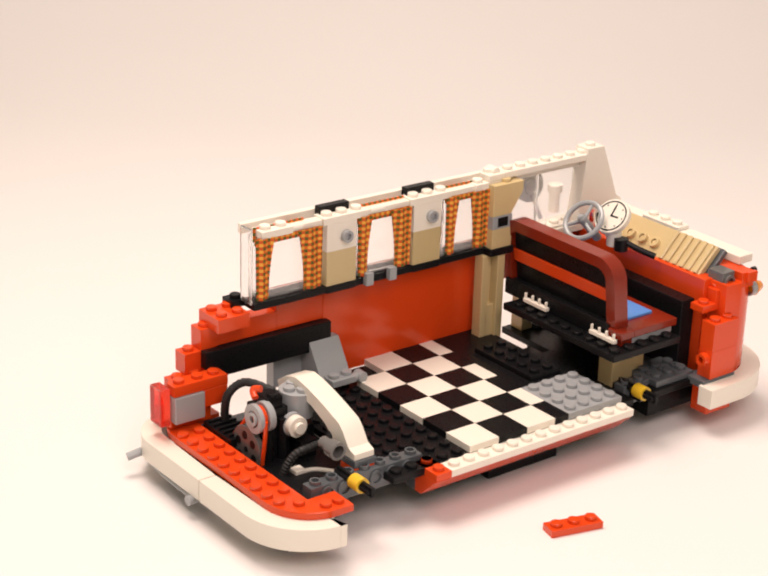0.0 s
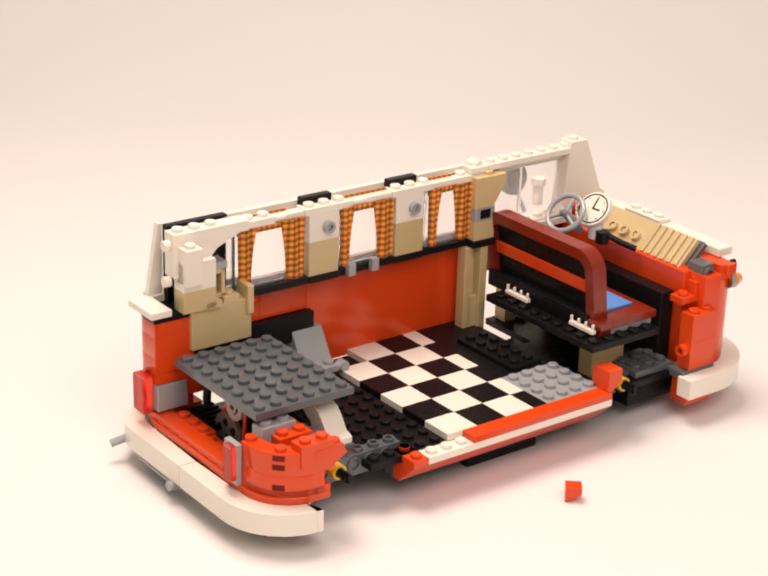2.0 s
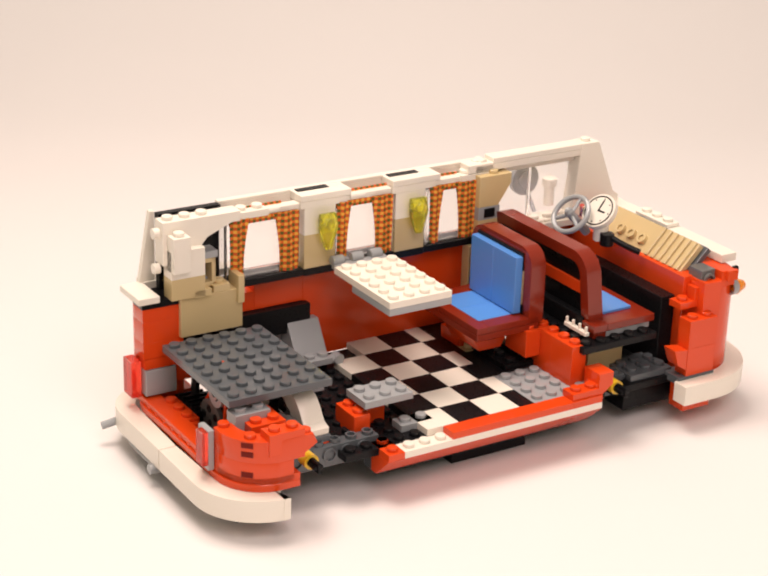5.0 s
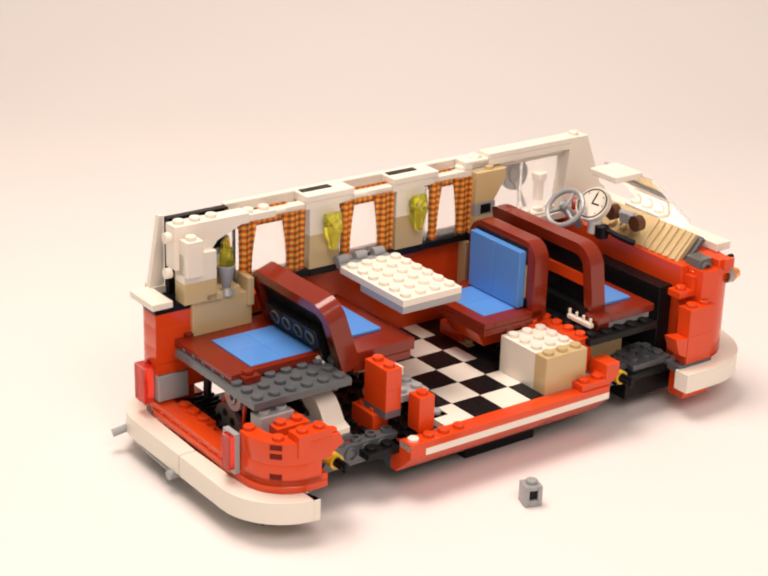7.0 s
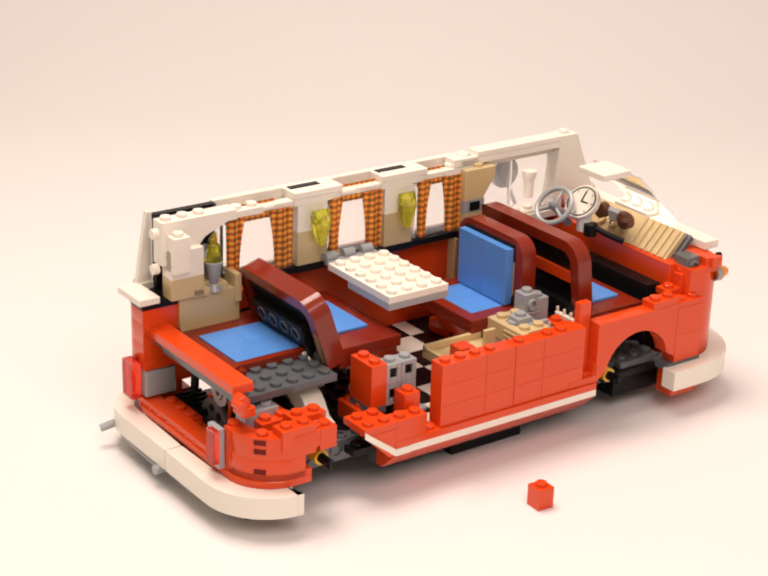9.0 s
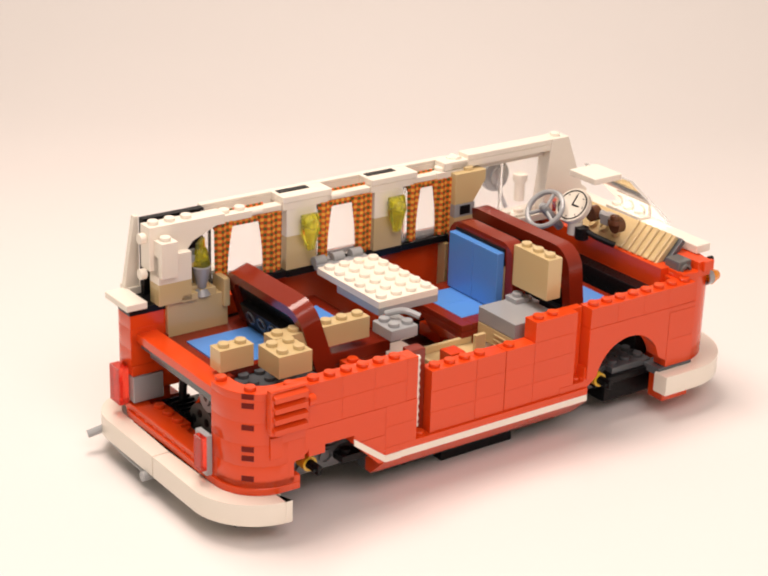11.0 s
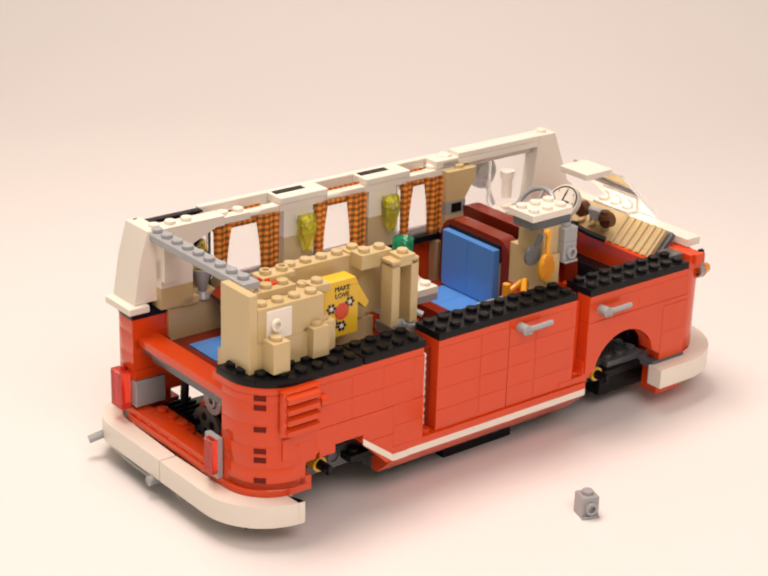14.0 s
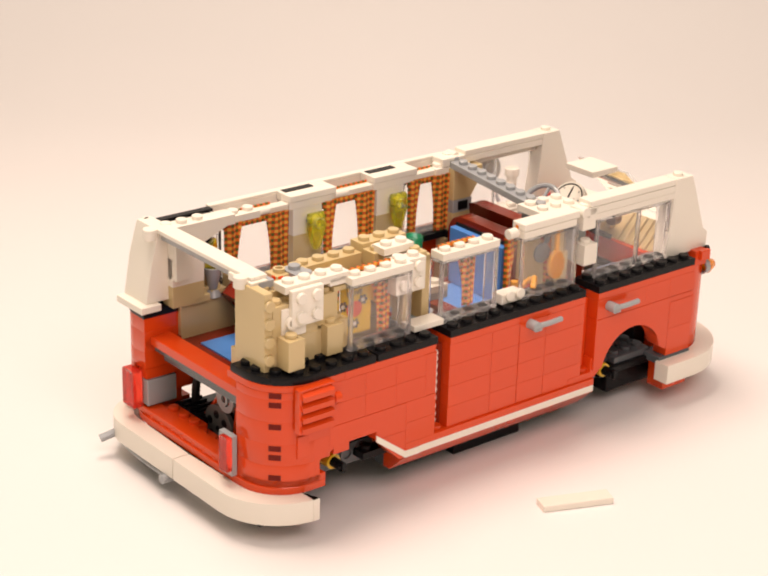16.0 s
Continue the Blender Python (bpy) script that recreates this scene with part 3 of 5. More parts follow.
part("pulley", Geo().ring(0, 48.3, 13.7, -76.5, -74.6, 6.4, 3.6).ring(0, 48.3, 13.7, -77.2, -76.3, 3.0, 1.6), GREY, parent=engine)
part("pulley", Geo().cyl(0, 48.3, 13.7, -74.5, -72.2, 5.2, 22), RED, parent=engine)
part("pulley", Geo().cyl(0, 48.3, 13.7, -72.1, -69, 6.6, 24), GREY, parent=engine)
part("pulley", Geo().cyl(0, 54.9, -3, -75.6, -73.2, 10.6, 30), MGREY, parent=engine)
g = Geo()
for k in range(20, 380, 60):
    g.cyl(0, 54.9 + 6.2 * math.cos(radians(k)), -3 + 6.2 * math.sin(radians(k)), -75.8, -75.4, 1.9, 14)
part("pulley_eye", g.cyl(0, 54.9, -3, -75.9, -75.4, 1.3, 12), BLACK, parent=engine)
part("belt", Geo().hose([(-74, 42.4, 14), (-74.4, 42.6, 6), (-74.6, 44.2, -6)], 0.9).hose([(-74, 54.2, 15), (-74.4, 59, 7), (-74.6, 65, 0)], 0.9), RED, parent=engine)
part("lever", Geo().hose([(-73, 52, 21), (-72, 55, 23.4), (-70, 52, 24.4)], 1.5), RED, parent=engine)
part("distributor", Geo().cyl(1, -59.1, 8.3, 40.5, 45, 4.6, 22).cyl(1, -59.1, 8.3, 38.6, 40.5, 2.6, 18), WHITE, parent=engine)
part("distributor_ring", Geo().ring(1, -59.1, 8.3, 44, 46, 5.2, 4.2), GREY, parent=engine)
part("hose", Geo().hose([(-70.7, 78, -7), (-71.4, 78, 4), (-70.6, 76, 13.1), (-64.6, 72, 18.3), (-58.4, 60, 17)], 1.7, ribs=0.3), RUBBER, parent=engine)
part("hose", Geo().hose([(-71.6, 34, -9), (-70.4, 33, -3.6), (-66.4, 32, 1.8), (-59, 29.6, 4.4), (-53.3, 28, 6.4), (-50.2, 30, 9.4), (-49.6, 42, 11.8)], 1.6, ribs=0.3), RUBBER, parent=engine)
part("exhaust_port", Geo().ring(1, -57.9, 8, 14, 19, 3.9, 2.7).cyl(1, -57.9, 8, 18.6, 25, 2.7), MGREY, parent=engine)
part("pushrod", Geo().hose([(-64, 30, -6), (-58, 28, -6), (-50, 18, -6)], 1.0).box(-68, 29, -7.2, -63, 34, -4.8), WHITE, parent=engine)
grille = part("grille", Geo().box(-78.5, 62, -5, -66, 84, -1), BLACK)
for y in (64, 68, 72, 76, 80):
    part("rib", Geo().box(-78, y, -0.9, -66.5, y + 1.2, 0.4), BLACK, parent=grille)
solid(-88, 12, -9.6, -40, 84, -6.4, BLACK, name="engine_tray")
# white wheel arch over the rear axle
ring = [(11, 6), (15, 7.4), (19, 13), (22, 15.8)] + [(22 + 32 * math.sin(radians(k)), 24.4 - 8.6 * (1 - math.sin(radians(k))) ** 1.4) for k in range(8, 91, 8)]
ring += [(60, 22.8), (67, 18), (65, 13), (59, 17), (54, 18.4), (42, 16), (32, 12), (24, 6), (20, 3.4), (11, 3.4)]
part("wheel_arch", Geo().prism(ring, 0, -52, -42), WHITE)
solid(-52.4, 10, 0.2, -41.6, 20, 3.3, DGREY)
solid(-52.4, 10, -3.2, -41.6, 20, 0.1, RED)

MORE = []       # what moves besides the pieces set in place


def cornered(z0, z1, xe=-62, far=False, x0=-93.0, wide=24, studs=True, wall=8.0, r=20.0):
    """A layer of the rounded rear corner: from the rear face round to the side."""
    cx, cy = x0 + r, -8 + r
    q = r - wall
    ring = [(x0, -8 + wide)] + [(cx - r * math.cos(radians(a)), cy - r * math.sin(radians(a))) for a in range(0, 91, 9)] + [(xe, -8), (xe, -8 + wall)]
    ring += [(cx - q * math.cos(radians(a)), cy - q * math.sin(radians(a))) for a in range(90, -1, -9)] + [(x0 + wall, -8 + wide)]
    if far:
        ring = [(p[0], 96 - p[1]) for p in ring][::-1]
    g = Geo().prism(ring, 2, z0, z1, 0.1)
    if studs:
        k = 0
        while x0 + r + 4 + 8 * k < xe:
            y = -4 if not far else 100
            g.stud(x0 + r + 4 + 8 * k, y, z1)
            k += 1
        a = radians(45)
        c = (cx - (q + 4) * math.cos(a), cy - (q + 4) * math.sin(a))
        g.stud(c[0], c[1] if not far else 96 - c[1], z1)
        g.stud(x0 + 4, (cy + 3) if not far else 96 - cy - 3, z1)
    return g


def far_post(z0, z1, grow=0.0):
    """A layer of the solid corner post at the far rear, rounded outside."""
    ring = [(-74 + grow, 84 - grow), (-74 + grow, 104 + grow)] + arc(-81, 92, 12 + grow, 90, 180) + [(-93 - grow, 84 - grow)]
    return Geo().prism(ring, 2, z0, z1, 0.1)


# ---- rear end, in the first second and a half ----
brick(-88, 56, -3.2, 1, 3, 1, RED, 0.1, (25, -39), 76, since=0)
brick(72, -8, -3.2, 2, 1, 1, RED, 0.2, (11, -36), 20, studs=False)
brick(8, -8, -3.2, 8, 1, 1, RED, 0.3, (3, -33), 10, studs=False)
part("corner_plate", Geo().prism(arc(-73, 12, 20, 180, 270) + [(-66, -8), (-66, 4)] + arc(-73, 12, 8, 270, 180), 2, -3.2, 0).stud(-86, 3, 0).stud(-78, -2, 0).stud(-70, -3, 0), RED, 0.4, (13, -51), 30)
part("rear_tile", Geo().box(-93, 20, -3.2, -85, 92, 0), RED, 0.7)
brick(-80, 14, -3.2, 1, 2, 3, GREY, 0.5, (-8, -36), 10)
brick(-80, 18, 6.4, 1, 1, 3, RED, 0.45)
brick(-84, 14, 9.6, 2, 1, 3, GREY, 0.6, (35, -57), 0, since=0.5)
part("corner_brick", cornered(-3.2, 6.4, -69), RED, 0.6)
brick(-80, 8, 6.4, 2, 2, 3, RED, 0.7, (-13, -26), 10)
part("corner_brick", cornered(6.4, 16, -64), RED, 0.8, (-10, -29), 25)
brick(-80, -7.9, 9.6, 2, 1, 3, RED, 0.8)
part("wedge", Geo().prism([(-64, 16), (-60, 15.8), (-58, 11.4), (-64, 7.6)], 1, -7.7, 0).stud(-62, -4, 15.4), RED, 0.8)
part("tail_light_mount", Geo().box(-96, 15, -3, -93.2, 24, 15), GREY, 0.7)
part("tail_light", Geo().box(-99, 14, 0, -96.2, 20, 15), RED_GLASS, 0.7)
brick(-86, 16, 22.4, 6, 8, 1, DGREY, 0.8)
solid(-62, 40, -3, -58, 60, 22.4, BLACK, 0.8, name="post")
solid(-74, 96.1, 6.4, -66, 104, 16, RED, 0.9, spot=(9, -30), turn=14)
solid(-74, 96.1, 16, -66, 104, 41.6, RED, 1.2)
part("corner_brick", Geo().prism([(-74, 92.2), (-74, 104)] + arc(-81, 92, 12, 90, 180), 2, 6.4, 18), RED, 1.0, (13, -46), 40)
part("corner_brick", far_post(18.2, 25.6), RED, 1.0)
brick(-86, 98, 44.9, 6, 1, 1, WHITE, 1.1, (26, -44), 22, studs=False, since=1.0)
solid(-76, 82, 26, -46, 90, 44.4, TAN, 1.1, name="tan_panel")
part("corner_brick", far_post(25.6, 35.2), RED, 1.3)
part("corner_brick", far_post(35.2, 41.6), RED, 1.4, (2, -30), 20)
brick(-70, 80, 44.4, 1, 1, 1, TAN, 1.2, (24, -31), 10)
brick(-60, 82, 44.4, 1, 1, 1, TAN, 1.3, (43, -39), 10)
solid(-49, 80, 38, -46, 90, 51, TAN, 1.2, name="tan_panel")
part("window_frame", Geo().box(-72, 84, 47, -70, 92, 60).box(-60, 84, 47, -58, 92, 60).box(-72, 84, 47, -58, 92, 49).box(-72, 84, 58, -58, 92, 60), TAN, 1.2)
brick(-73, 84, 60, 2, 1, 1, GREY, 1.25, studs=False)
part("belt_plate", far_post(41.6, 44.8, 0.3), BLACK, 1.5, (28, -24), 30)
solid(-73.6, 92, 41.6, -50.2, 103.9, 44.8, BLACK, 1.5)
part("bracket", Geo().box(-76, 88, 48, -60, 96, 50).box(-76, 94.4, 48, -60, 96, 58), GREY, 1.6, (14, -26), -16, since=1.5)
brick(-81, 80, 44.8, 2, 1, 3, TAN, 1.65, studs=False)
brick(-81, 80, 54.4, 2, 1, 4, WHITE, 1.7, (28, -22), 10, studs=False)
brick(-81, 77, 58, 1, 1, 5, WHITE, 1.75)
part("roof_arch", Geo().prism([(-83, 60), (-67, 60), (-67, 64), (-62, 70), (-50, 75), (-46, 75), (-46, 79.5), (-83, 79.5)], 1, 84, 92).stud(-79, 88, 79.5).stud(-71, 88, 79.5).stud(-63, 88, 79.5).cyl(0, 88, 74, -86, -83, 2.4).cyl(0, 88, 58, -86, -83, 2.4), WHITE, 1.9, (8, -41), 20)
solid(-80, 95, 44.8, -50, 99, 79.6, BLACK, 1.95, spot=(16, -19), turn=12, name="black_panel")
part("rear_quarter", Geo().prism([(-88, 44.8), (-80, 44.8), (-80, 80), (-82, 80)], 1, 99.2, 102), WHITE, 2.0, (15, -30), 30)
part("belt_tile", Geo().box(-96, 81, 44.9, -86, 101, 48), WHITE, 2.0)
part("slope", Geo().prism([(85, 5), (92, 5), (92, 1.5), (85, -2)], 1, -6, 1), RED, 2.1, (44, -18), -40, since=2.0)

# ---- kitchen corner and bench base ----
brick(72, -7, 0, 2, 1, 1, RED, 2.2, (36, -55), -20)
brick(80, 6, 0, 1, 2, 6, RED, 2.3, (48, -26), 10)
brick(80, 22, 0, 1, 2, 6, RED, 2.35)
brick(72, 30, 6.4, 1, 2, 4, RED, 2.4, (35, -29), 10)
brick(60, 66, 0, 1, 2, 2, RED, 2.35)
part("sink_corner", Geo().box(-28, 14, -3.2, -20, 30, 6.2).box(-20, 22, -3.2, -8, 30, 6.2).stud(-24, 18, 6.2).stud(-24, 26, 6.2).stud(-14, 26, 6.2), RED, 2.5, (15, -20), 20)
brick(-8, 8, -3.2, 2, 1, 1, GREY, 2.45)
g = Geo().box(64, 34, -3.1, 82, 74, 2.4)
for j in range(5):
    g.stud(69, 38 + 8 * j, 2.4).stud(77, 38 + 8 * j, 2.4)
part("bench_support", g, BLACK)

# the rear-facing bench, put together on the table and then set in
bench = part("bench", Geo().prism([(50, 18.5), (74, 18.5), (68, 7.6), (56, 7.6)], 1, 44, 68), RED)
part("seat_plate", Geo().box(46, 32, 18.6, 80, 80, 21.8), DRED, parent=bench)
for k in range(6):
    part("stud_row", Geo().stud(50, 36 + 8 * k, 21.8).stud(58, 36 + 8 * k, 21.8), DRED, parent=bench)
part("back_brick", Geo().box(74, 36, 22, 81, 76, 30), BLACK, 2.8, parent=bench)
part("back_brick", Geo().box(72, 48, 22, 79, 64, 47), NAVY, 2.8, parent=bench)
for y in (38, 64):
    part("back_brick", Geo().box(74, y, 28, 81, y + 10, 46).cyl(0, y + 5, 34, 72.6, 74, 2.4).cyl(0, y + 5, 41, 72.6, 74, 2.4), TAN, 2.9, parent=bench)
g = Geo().box(73, 38, 46, 81, 74, 54.5)
for k in range(4):
    g.ring(0, 43 + 8.6 * k, 50, 71.6, 73, 2.5, 1.5, 16)
part("back_brick", g, BLACK, 2.95, parent=bench)
part("cushion", Geo().box(52, 56, 21.9, 72, 72, 25.2), BLUE, 3.0, parent=bench)
part("cushion", Geo().box(52, 40, 21.9, 72, 55.9, 25.2), BLUE, 3.1, parent=bench)
part("seat_rim", Geo().box(46, 32, 21.9, 52, 80, 25), DRED, 3.2, parent=bench)
part("seat_rim", Geo().box(52, 32, 21.9, 80, 40, 25), DRED, 3.2, parent=bench)
part("seat_rim", Geo().box(52, 72, 21.9, 80, 80, 25), DRED, 3.3, parent=bench)
part("back_frame", bench_back(74, 32, 80, 22, 57.5, 8, DRED, 9), DRED, 3.4, parent=bench)
part("back_cushion", Geo().box(69.6, 38, 25.6, 73.6, 56, 53), BLUE, 3.65, parent=bench)
part("back_cushion", Geo().box(69.6, 56.1, 25.6, 73.6, 74, 53), BLUE, 3.65, parent=bench)
bench_base = Vector(bench["base"])


def bench_moves():
    """The bench: two spots on the table while it is put together, then its place in the van."""
    home = Matrix.Translation(bench.location)
    mid = Matrix.Translation((-bench["half"][0], -bench["half"][1], 0))
    store = pose(0.22, -0.2, 0)
    one, two = (van_pose(3.0).inverted() @ pose(x, y, 0, 0, 0, r) @ mid for x, y, r in ((-0.010, -0.014, 30), (0.004, -0.021, 36.5)))
    walk(bench, [(0, store), (2.5, store), (2.56, store), (2.6, one), (2.64, one), (3.1, one), (3.17, one), (3.3, two), (3.34, two), (3.6, two), (3.66, two), (3.7, home), (3.74, home), (16, home)])


MORE.append(bench_moves)
brick(60, 60, -9, 2, 1, 3, TAN, 2.6, (0, -4), 0, since=2.5)
brick(60, 52, -9, 2, 1, 1, RED, 2.6, (-4, -13), 0, since=2.5)

# folding table
brick(-2, 30, 41.2, 4, 4, 1, GREY, 3.8, (19, -27), 20, studs=False)
brick(-2, 30, 44.4, 4, 6, 1, WHITE, 3.9, (20, -21), 20)
part("table_hinge", Geo().box(0, 78, 44.4, 28, 84, 47).cyl(0, 84, 48, 0, 6, 2.4).cyl(0, 84, 48, 10, 16, 2.4).cyl(0, 84, 48, 20, 26, 2.4), GREY, 3.9)
part("table_hinge", Geo().box(8, 85, 41.5, 12, 88, 47.5), GREY)
part("table_hinge", Geo().box(21, 85, 41.5, 25, 88, 47.5), GREY)

# ---- what comes in while nobody looks, and the rear bed ----
brick(-44, 40, 8, 2, 3, 1, GREY, 4.1, (-10, -10), 30, since=4.0)
part("hinge_brick", Geo().box(-44, 28, 8, -36, 39, 11).stud(-40, 32, 11).hose([(-44, 30, 11), (-44, 32, 14)], 1.5), BLACK, 4.1, (-17.5, -3.5), 30, since=4.0)
part("hinge_brick", Geo().box(-44, 65, 8, -36, 76, 11).stud(-40, 70, 11).hose([(-44, 68, 11), (-44, 70, 14)], 1.5), BLACK, 4.1, (-2.5, -17.5), 30, since=4.0)
g = Geo().box(-84, 37, 25.7, -34, 88, 28.8).stud(-77, 84, 28.8)
part("bed_board", g, DRED, 5.6)
for k, (x, y) in enumerate(((-72, 57), (-56, 57), (-72, 41), (-56, 41))):
    brick(x, y, 28.6, 2, 2, 0.3, BLUE, 6.4 if k == 3 else 5.7, (1, -17) if k == 3 else None, 20, studs=False, name="cushion")
solid(-84, 37, 28.8, -36, 40.6, 29.6, DRED, 6.5, spot=(20, -9), turn=14, name="bed_rim")
part("bed_seat", Geo().box(-30, 26, 25.7, 2, 86, 31).box(-30, 26, 22, 0, 84, 25.6), DRED, 5.2)
solid(-26, 40, 31, -6, 72, 32.4, BLUE, 5.3, name="cushion")
solid(-20, 20, 18, -8, 27, 22, WHITE, 5.2)
brick(-24, 12, 9.6, 3, 2, 1, GREY, 5.0)
part("bed_back_hub", Geo().cyl(1, -36, 27, 30, 80, 2.4), DGREY, 5.4)
back = part("bed_back", bench_back(-40, 24, 84, 0, 33, 9, DRED, 9), DRED)
back_base = Vector(back["base"])
part("back_panel", Geo().box(-38, 30, 1, -34, 79, 28), BLACK, parent=back)
part("back_panel", Geo().box(-42, 34, 3, -38, 74, 19), BLACK, parent=back)
for k in range(4):
    part("pin_hole", Geo().ring(0, 40 + 9 * k, 14, -42.8, -42, 3.2, 2.5), DGREY, parent=back)
g = Geo().box(-43.4, 33, 3, -42.2, 76, 4.6)
for k in range(5):
    g.box(-44, 36 + 8 * k, 2, -42, 38.5 + 8 * k, 6)
part("clip_row", g, WHITE, parent=back)
part("back_post", Geo().box(-40, 24.6, 2, -36, 29, 18), TAN, parent=back)
part("back_cushion", Geo().box(-33.8, 32, 2, -31, 76, 26), BLUE, parent=back)


def back_moves():
    """The bed's backrest: brought in with the bed, later let down towards the rear."""
    off = (Vector((-33, 54, 25)) - MID) / 1000
    shift = Matrix.Translation((back_base - Vector((-36, 54, 0))) / 1000)

    def at(deg):
        return Matrix.Translation(off) @ pose(0, 0, 0, 0, deg, 0) @ shift

    store = pose(0.25, -0.2, 0)
    walk(back, [(0, store), (5.4, store), (5.5, store), (5.54, at(-18)), (5.6, at(-18)), (11.6, at(-19)), (11.65, at(-20)), (11.8, at(-40)), (11.85, at(-40)), (16, at(-40))])


MORE.append(back_moves)

# roof rail caps, lamps, things on the dashboard
part("roof_cap", Geo().box(-14, 87.6, 76.9, 12, 93.9, 79.9), WHITE, 4.6)
part("roof_cap", Geo().box(34, 87.6, 76.9, 60, 93.9, 79.9), WHITE, 4.8)
part("roof_cap", Geo().box(-50, 98.1, 78.4, 86, 101.2, 80), WHITE, 4.9)
for x, w in ((-14, 2), (4, 8), (34, 2), (52, 8)):
    part("roof_cap", Geo().box(x, 94, 76, x + w, 98, 79.9), WHITE, 4.9)
part("roof_cap", Geo().box(76, 88, 77, 90, 96, 81), WHITE, 4.9)
part("roof_cap", Geo().box(90, 88, 80.3, 144, 96, 83), WHITE, 5.0)
for x in (-2, 46):
    g = Geo().prism([(x - 4, 71), (x + 4, 71), (x + 5, 65), (x + 1.6, 54), (x - 0.8, 54), (x - 4, 63)], 1, 82.5, 86.5, 1.2).cyl(1, x, 67, 80.8, 87.8, 2.6)
    part("wall_lamp", g, YELLOW_GLASS, 4.7)
lamp = part("lava_lamp", Geo().cyl(2, -58, 84, 44.4, 47.5, 4, 18, 2.6).cyl(2, -58, 84, 47.5, 58, 2.0, 18, 4.2), GREY, 5.1)
part("flame", Geo().cyl(2, -58, 84, 58, 66, 4.0, 10, 2.6).prism([(-61, 60), (-56, 60), (-57, 71), (-60, 68)], 1, 82.5, 85.5), YELLOW_GLASS, 5.1)
part("binoculars", Geo().hose([(144, 41, 53.6), (145, 53, 54.4)], 2.2).box(142, 44, 51, 148, 50, 56), GREY, 5.8)
part("eyepiece", Geo().cyl(0, 38.5, 53.4, 140.5, 145, 3.9), BROWN, 5.8)
part("eyepiece", Geo().cyl(0, 55.3, 54.3, 140.5, 145, 3.9), BROWN, 5.8)
part("windscreen", Geo().prism([(168, 52), (170, 52), (142, 78), (140, 78)], 1, 30, 62), GLASS, 5.9).visible_shadow = False
part("windscreen_top", Geo().box(124, 36, 77, 141, 54, 80), WHITE, 5.9)

# white and tan cabinet by the door
brick(56, 8, 0, 1, 3, 5.5, WHITE, 5.5)
brick(64, 8, 0, 2, 3, 5.5, WHITE, 5.6)
brick(56, 0.1, 0, 3, 1, 5.5, TAN, 5.9)
part("wedge", Geo().prism([(86, -2), (94, 4), (94, 10), (86, 10)], 1, -7, 4), RED, 2.0)
brick(-80, 33, 25.6, 1, 1, 1, DRED, 6.6, (29, 2), 20, since=6.5)
brick(-24, -8, -3.3, 1, 1, 0.95, WHITE, 6.7, (9, -11), 10)
brick(-16, -8, -3.2, 3, 1, 1, RED, 6.8, (14, -5), 10)

# ---- the near side grows ----
brick(-26, 8, 9.4, 1, 2, 3, RED, 6.9, (24, -10), 15)
brick(-26, 8, 19, 1, 2, 3, RED, 6.9)
brick(-26, 8, 6.2, 1, 2, 1, DGREY, 6.9, studs=False)
brick(-8, 8, 0, 1, 1, 1, TAN, 7.0, (18, -8), 15)


def lamp_brick(x, y, z, t, spot, turn, since=None, mat=GREY):
    g = Geo().box(x, y, z, x + 7.8, y + 7.8, z + 9.5).stud(x + 4, y + 4, z + 9.5).ring(1, x + 4, z + 4.5, y - 1.6, y + 0.2, 2.7, 1.6).box(x, y - 1.4, z, x + 7.8, y, z + 1.2)
    return part("lamp_brick", g, mat, t, spot, turn, since=since)


def socket_brick(x, y, z, t, spot, turn, since=None):
    """A grey brick with a square socket in its side."""
    g = Geo().box(x, y + 1.6, z, x + 7.8, y + 7.8, z + 9.5).stud(x + 4, y + 4, z + 9.5)
    g.box(x, y, z, x + 2, y + 1.5, z + 9.5).box(x + 5.8, y, z, x + 7.8, y + 1.5, z + 9.5).box(x + 2, y, z, x + 5.8, y + 1.5, z + 3).box(x + 2, y, z + 7.4, x + 5.8, y + 1.5, z + 9.5)
    ob = part("socket_brick", g, GREY, t, spot, turn, since=since)
    part("socket", Geo().box(x + 2, y + 1.2, z + 3, x + 5.8, y + 1.58, z + 7.4), BLACK, parent=ob)
    return ob


socket_brick(-17.6, 9, 8, 7.1, (30, -6), 10, since=7.0)
socket_brick(-17.6, 9, 17.6, 7.2, None, 0)
socket_brick(-9.6, 9, 8, 7.1, None, 0)
socket_brick(-9.6, 9, 17.6, 7.2, None, 0)
lamp_brick(70, 24, 25.8, 8.1, (34, 1), 10, since=8.0)
brick(-24, 0.1, 0, 2, 1, 1, RED, 7.2, (40, 0), 10)
brick(-14, 0.2, 0, 1, 1, 5, RED, 7.0)
brick(-24, -8.1, -3.2, 1, 1, 1.02, RED, 7.0, studs=False)
g = Geo().prism([(-40, 6.3), (-24, 6.3), (-24, -6.4), (-27, -6.4)], 1, -7.9, 0)
part("fender", g, RED, 7.05)
part("white_stripe", Geo().prism([(-40, 5.6), (-24, -6.4), (-24, -3.2), (-40, 8.6)], 1, -8.5, -7.9), WHITE, 7.05)
solid(-24, -8.5, -6.4, -16, -7.9, -3.2, WHITE, 7.05, name="white_stripe")
brick(-40, -8, 6.4, 2, 2, 1, RED, 7.5, (14, -8), 20)
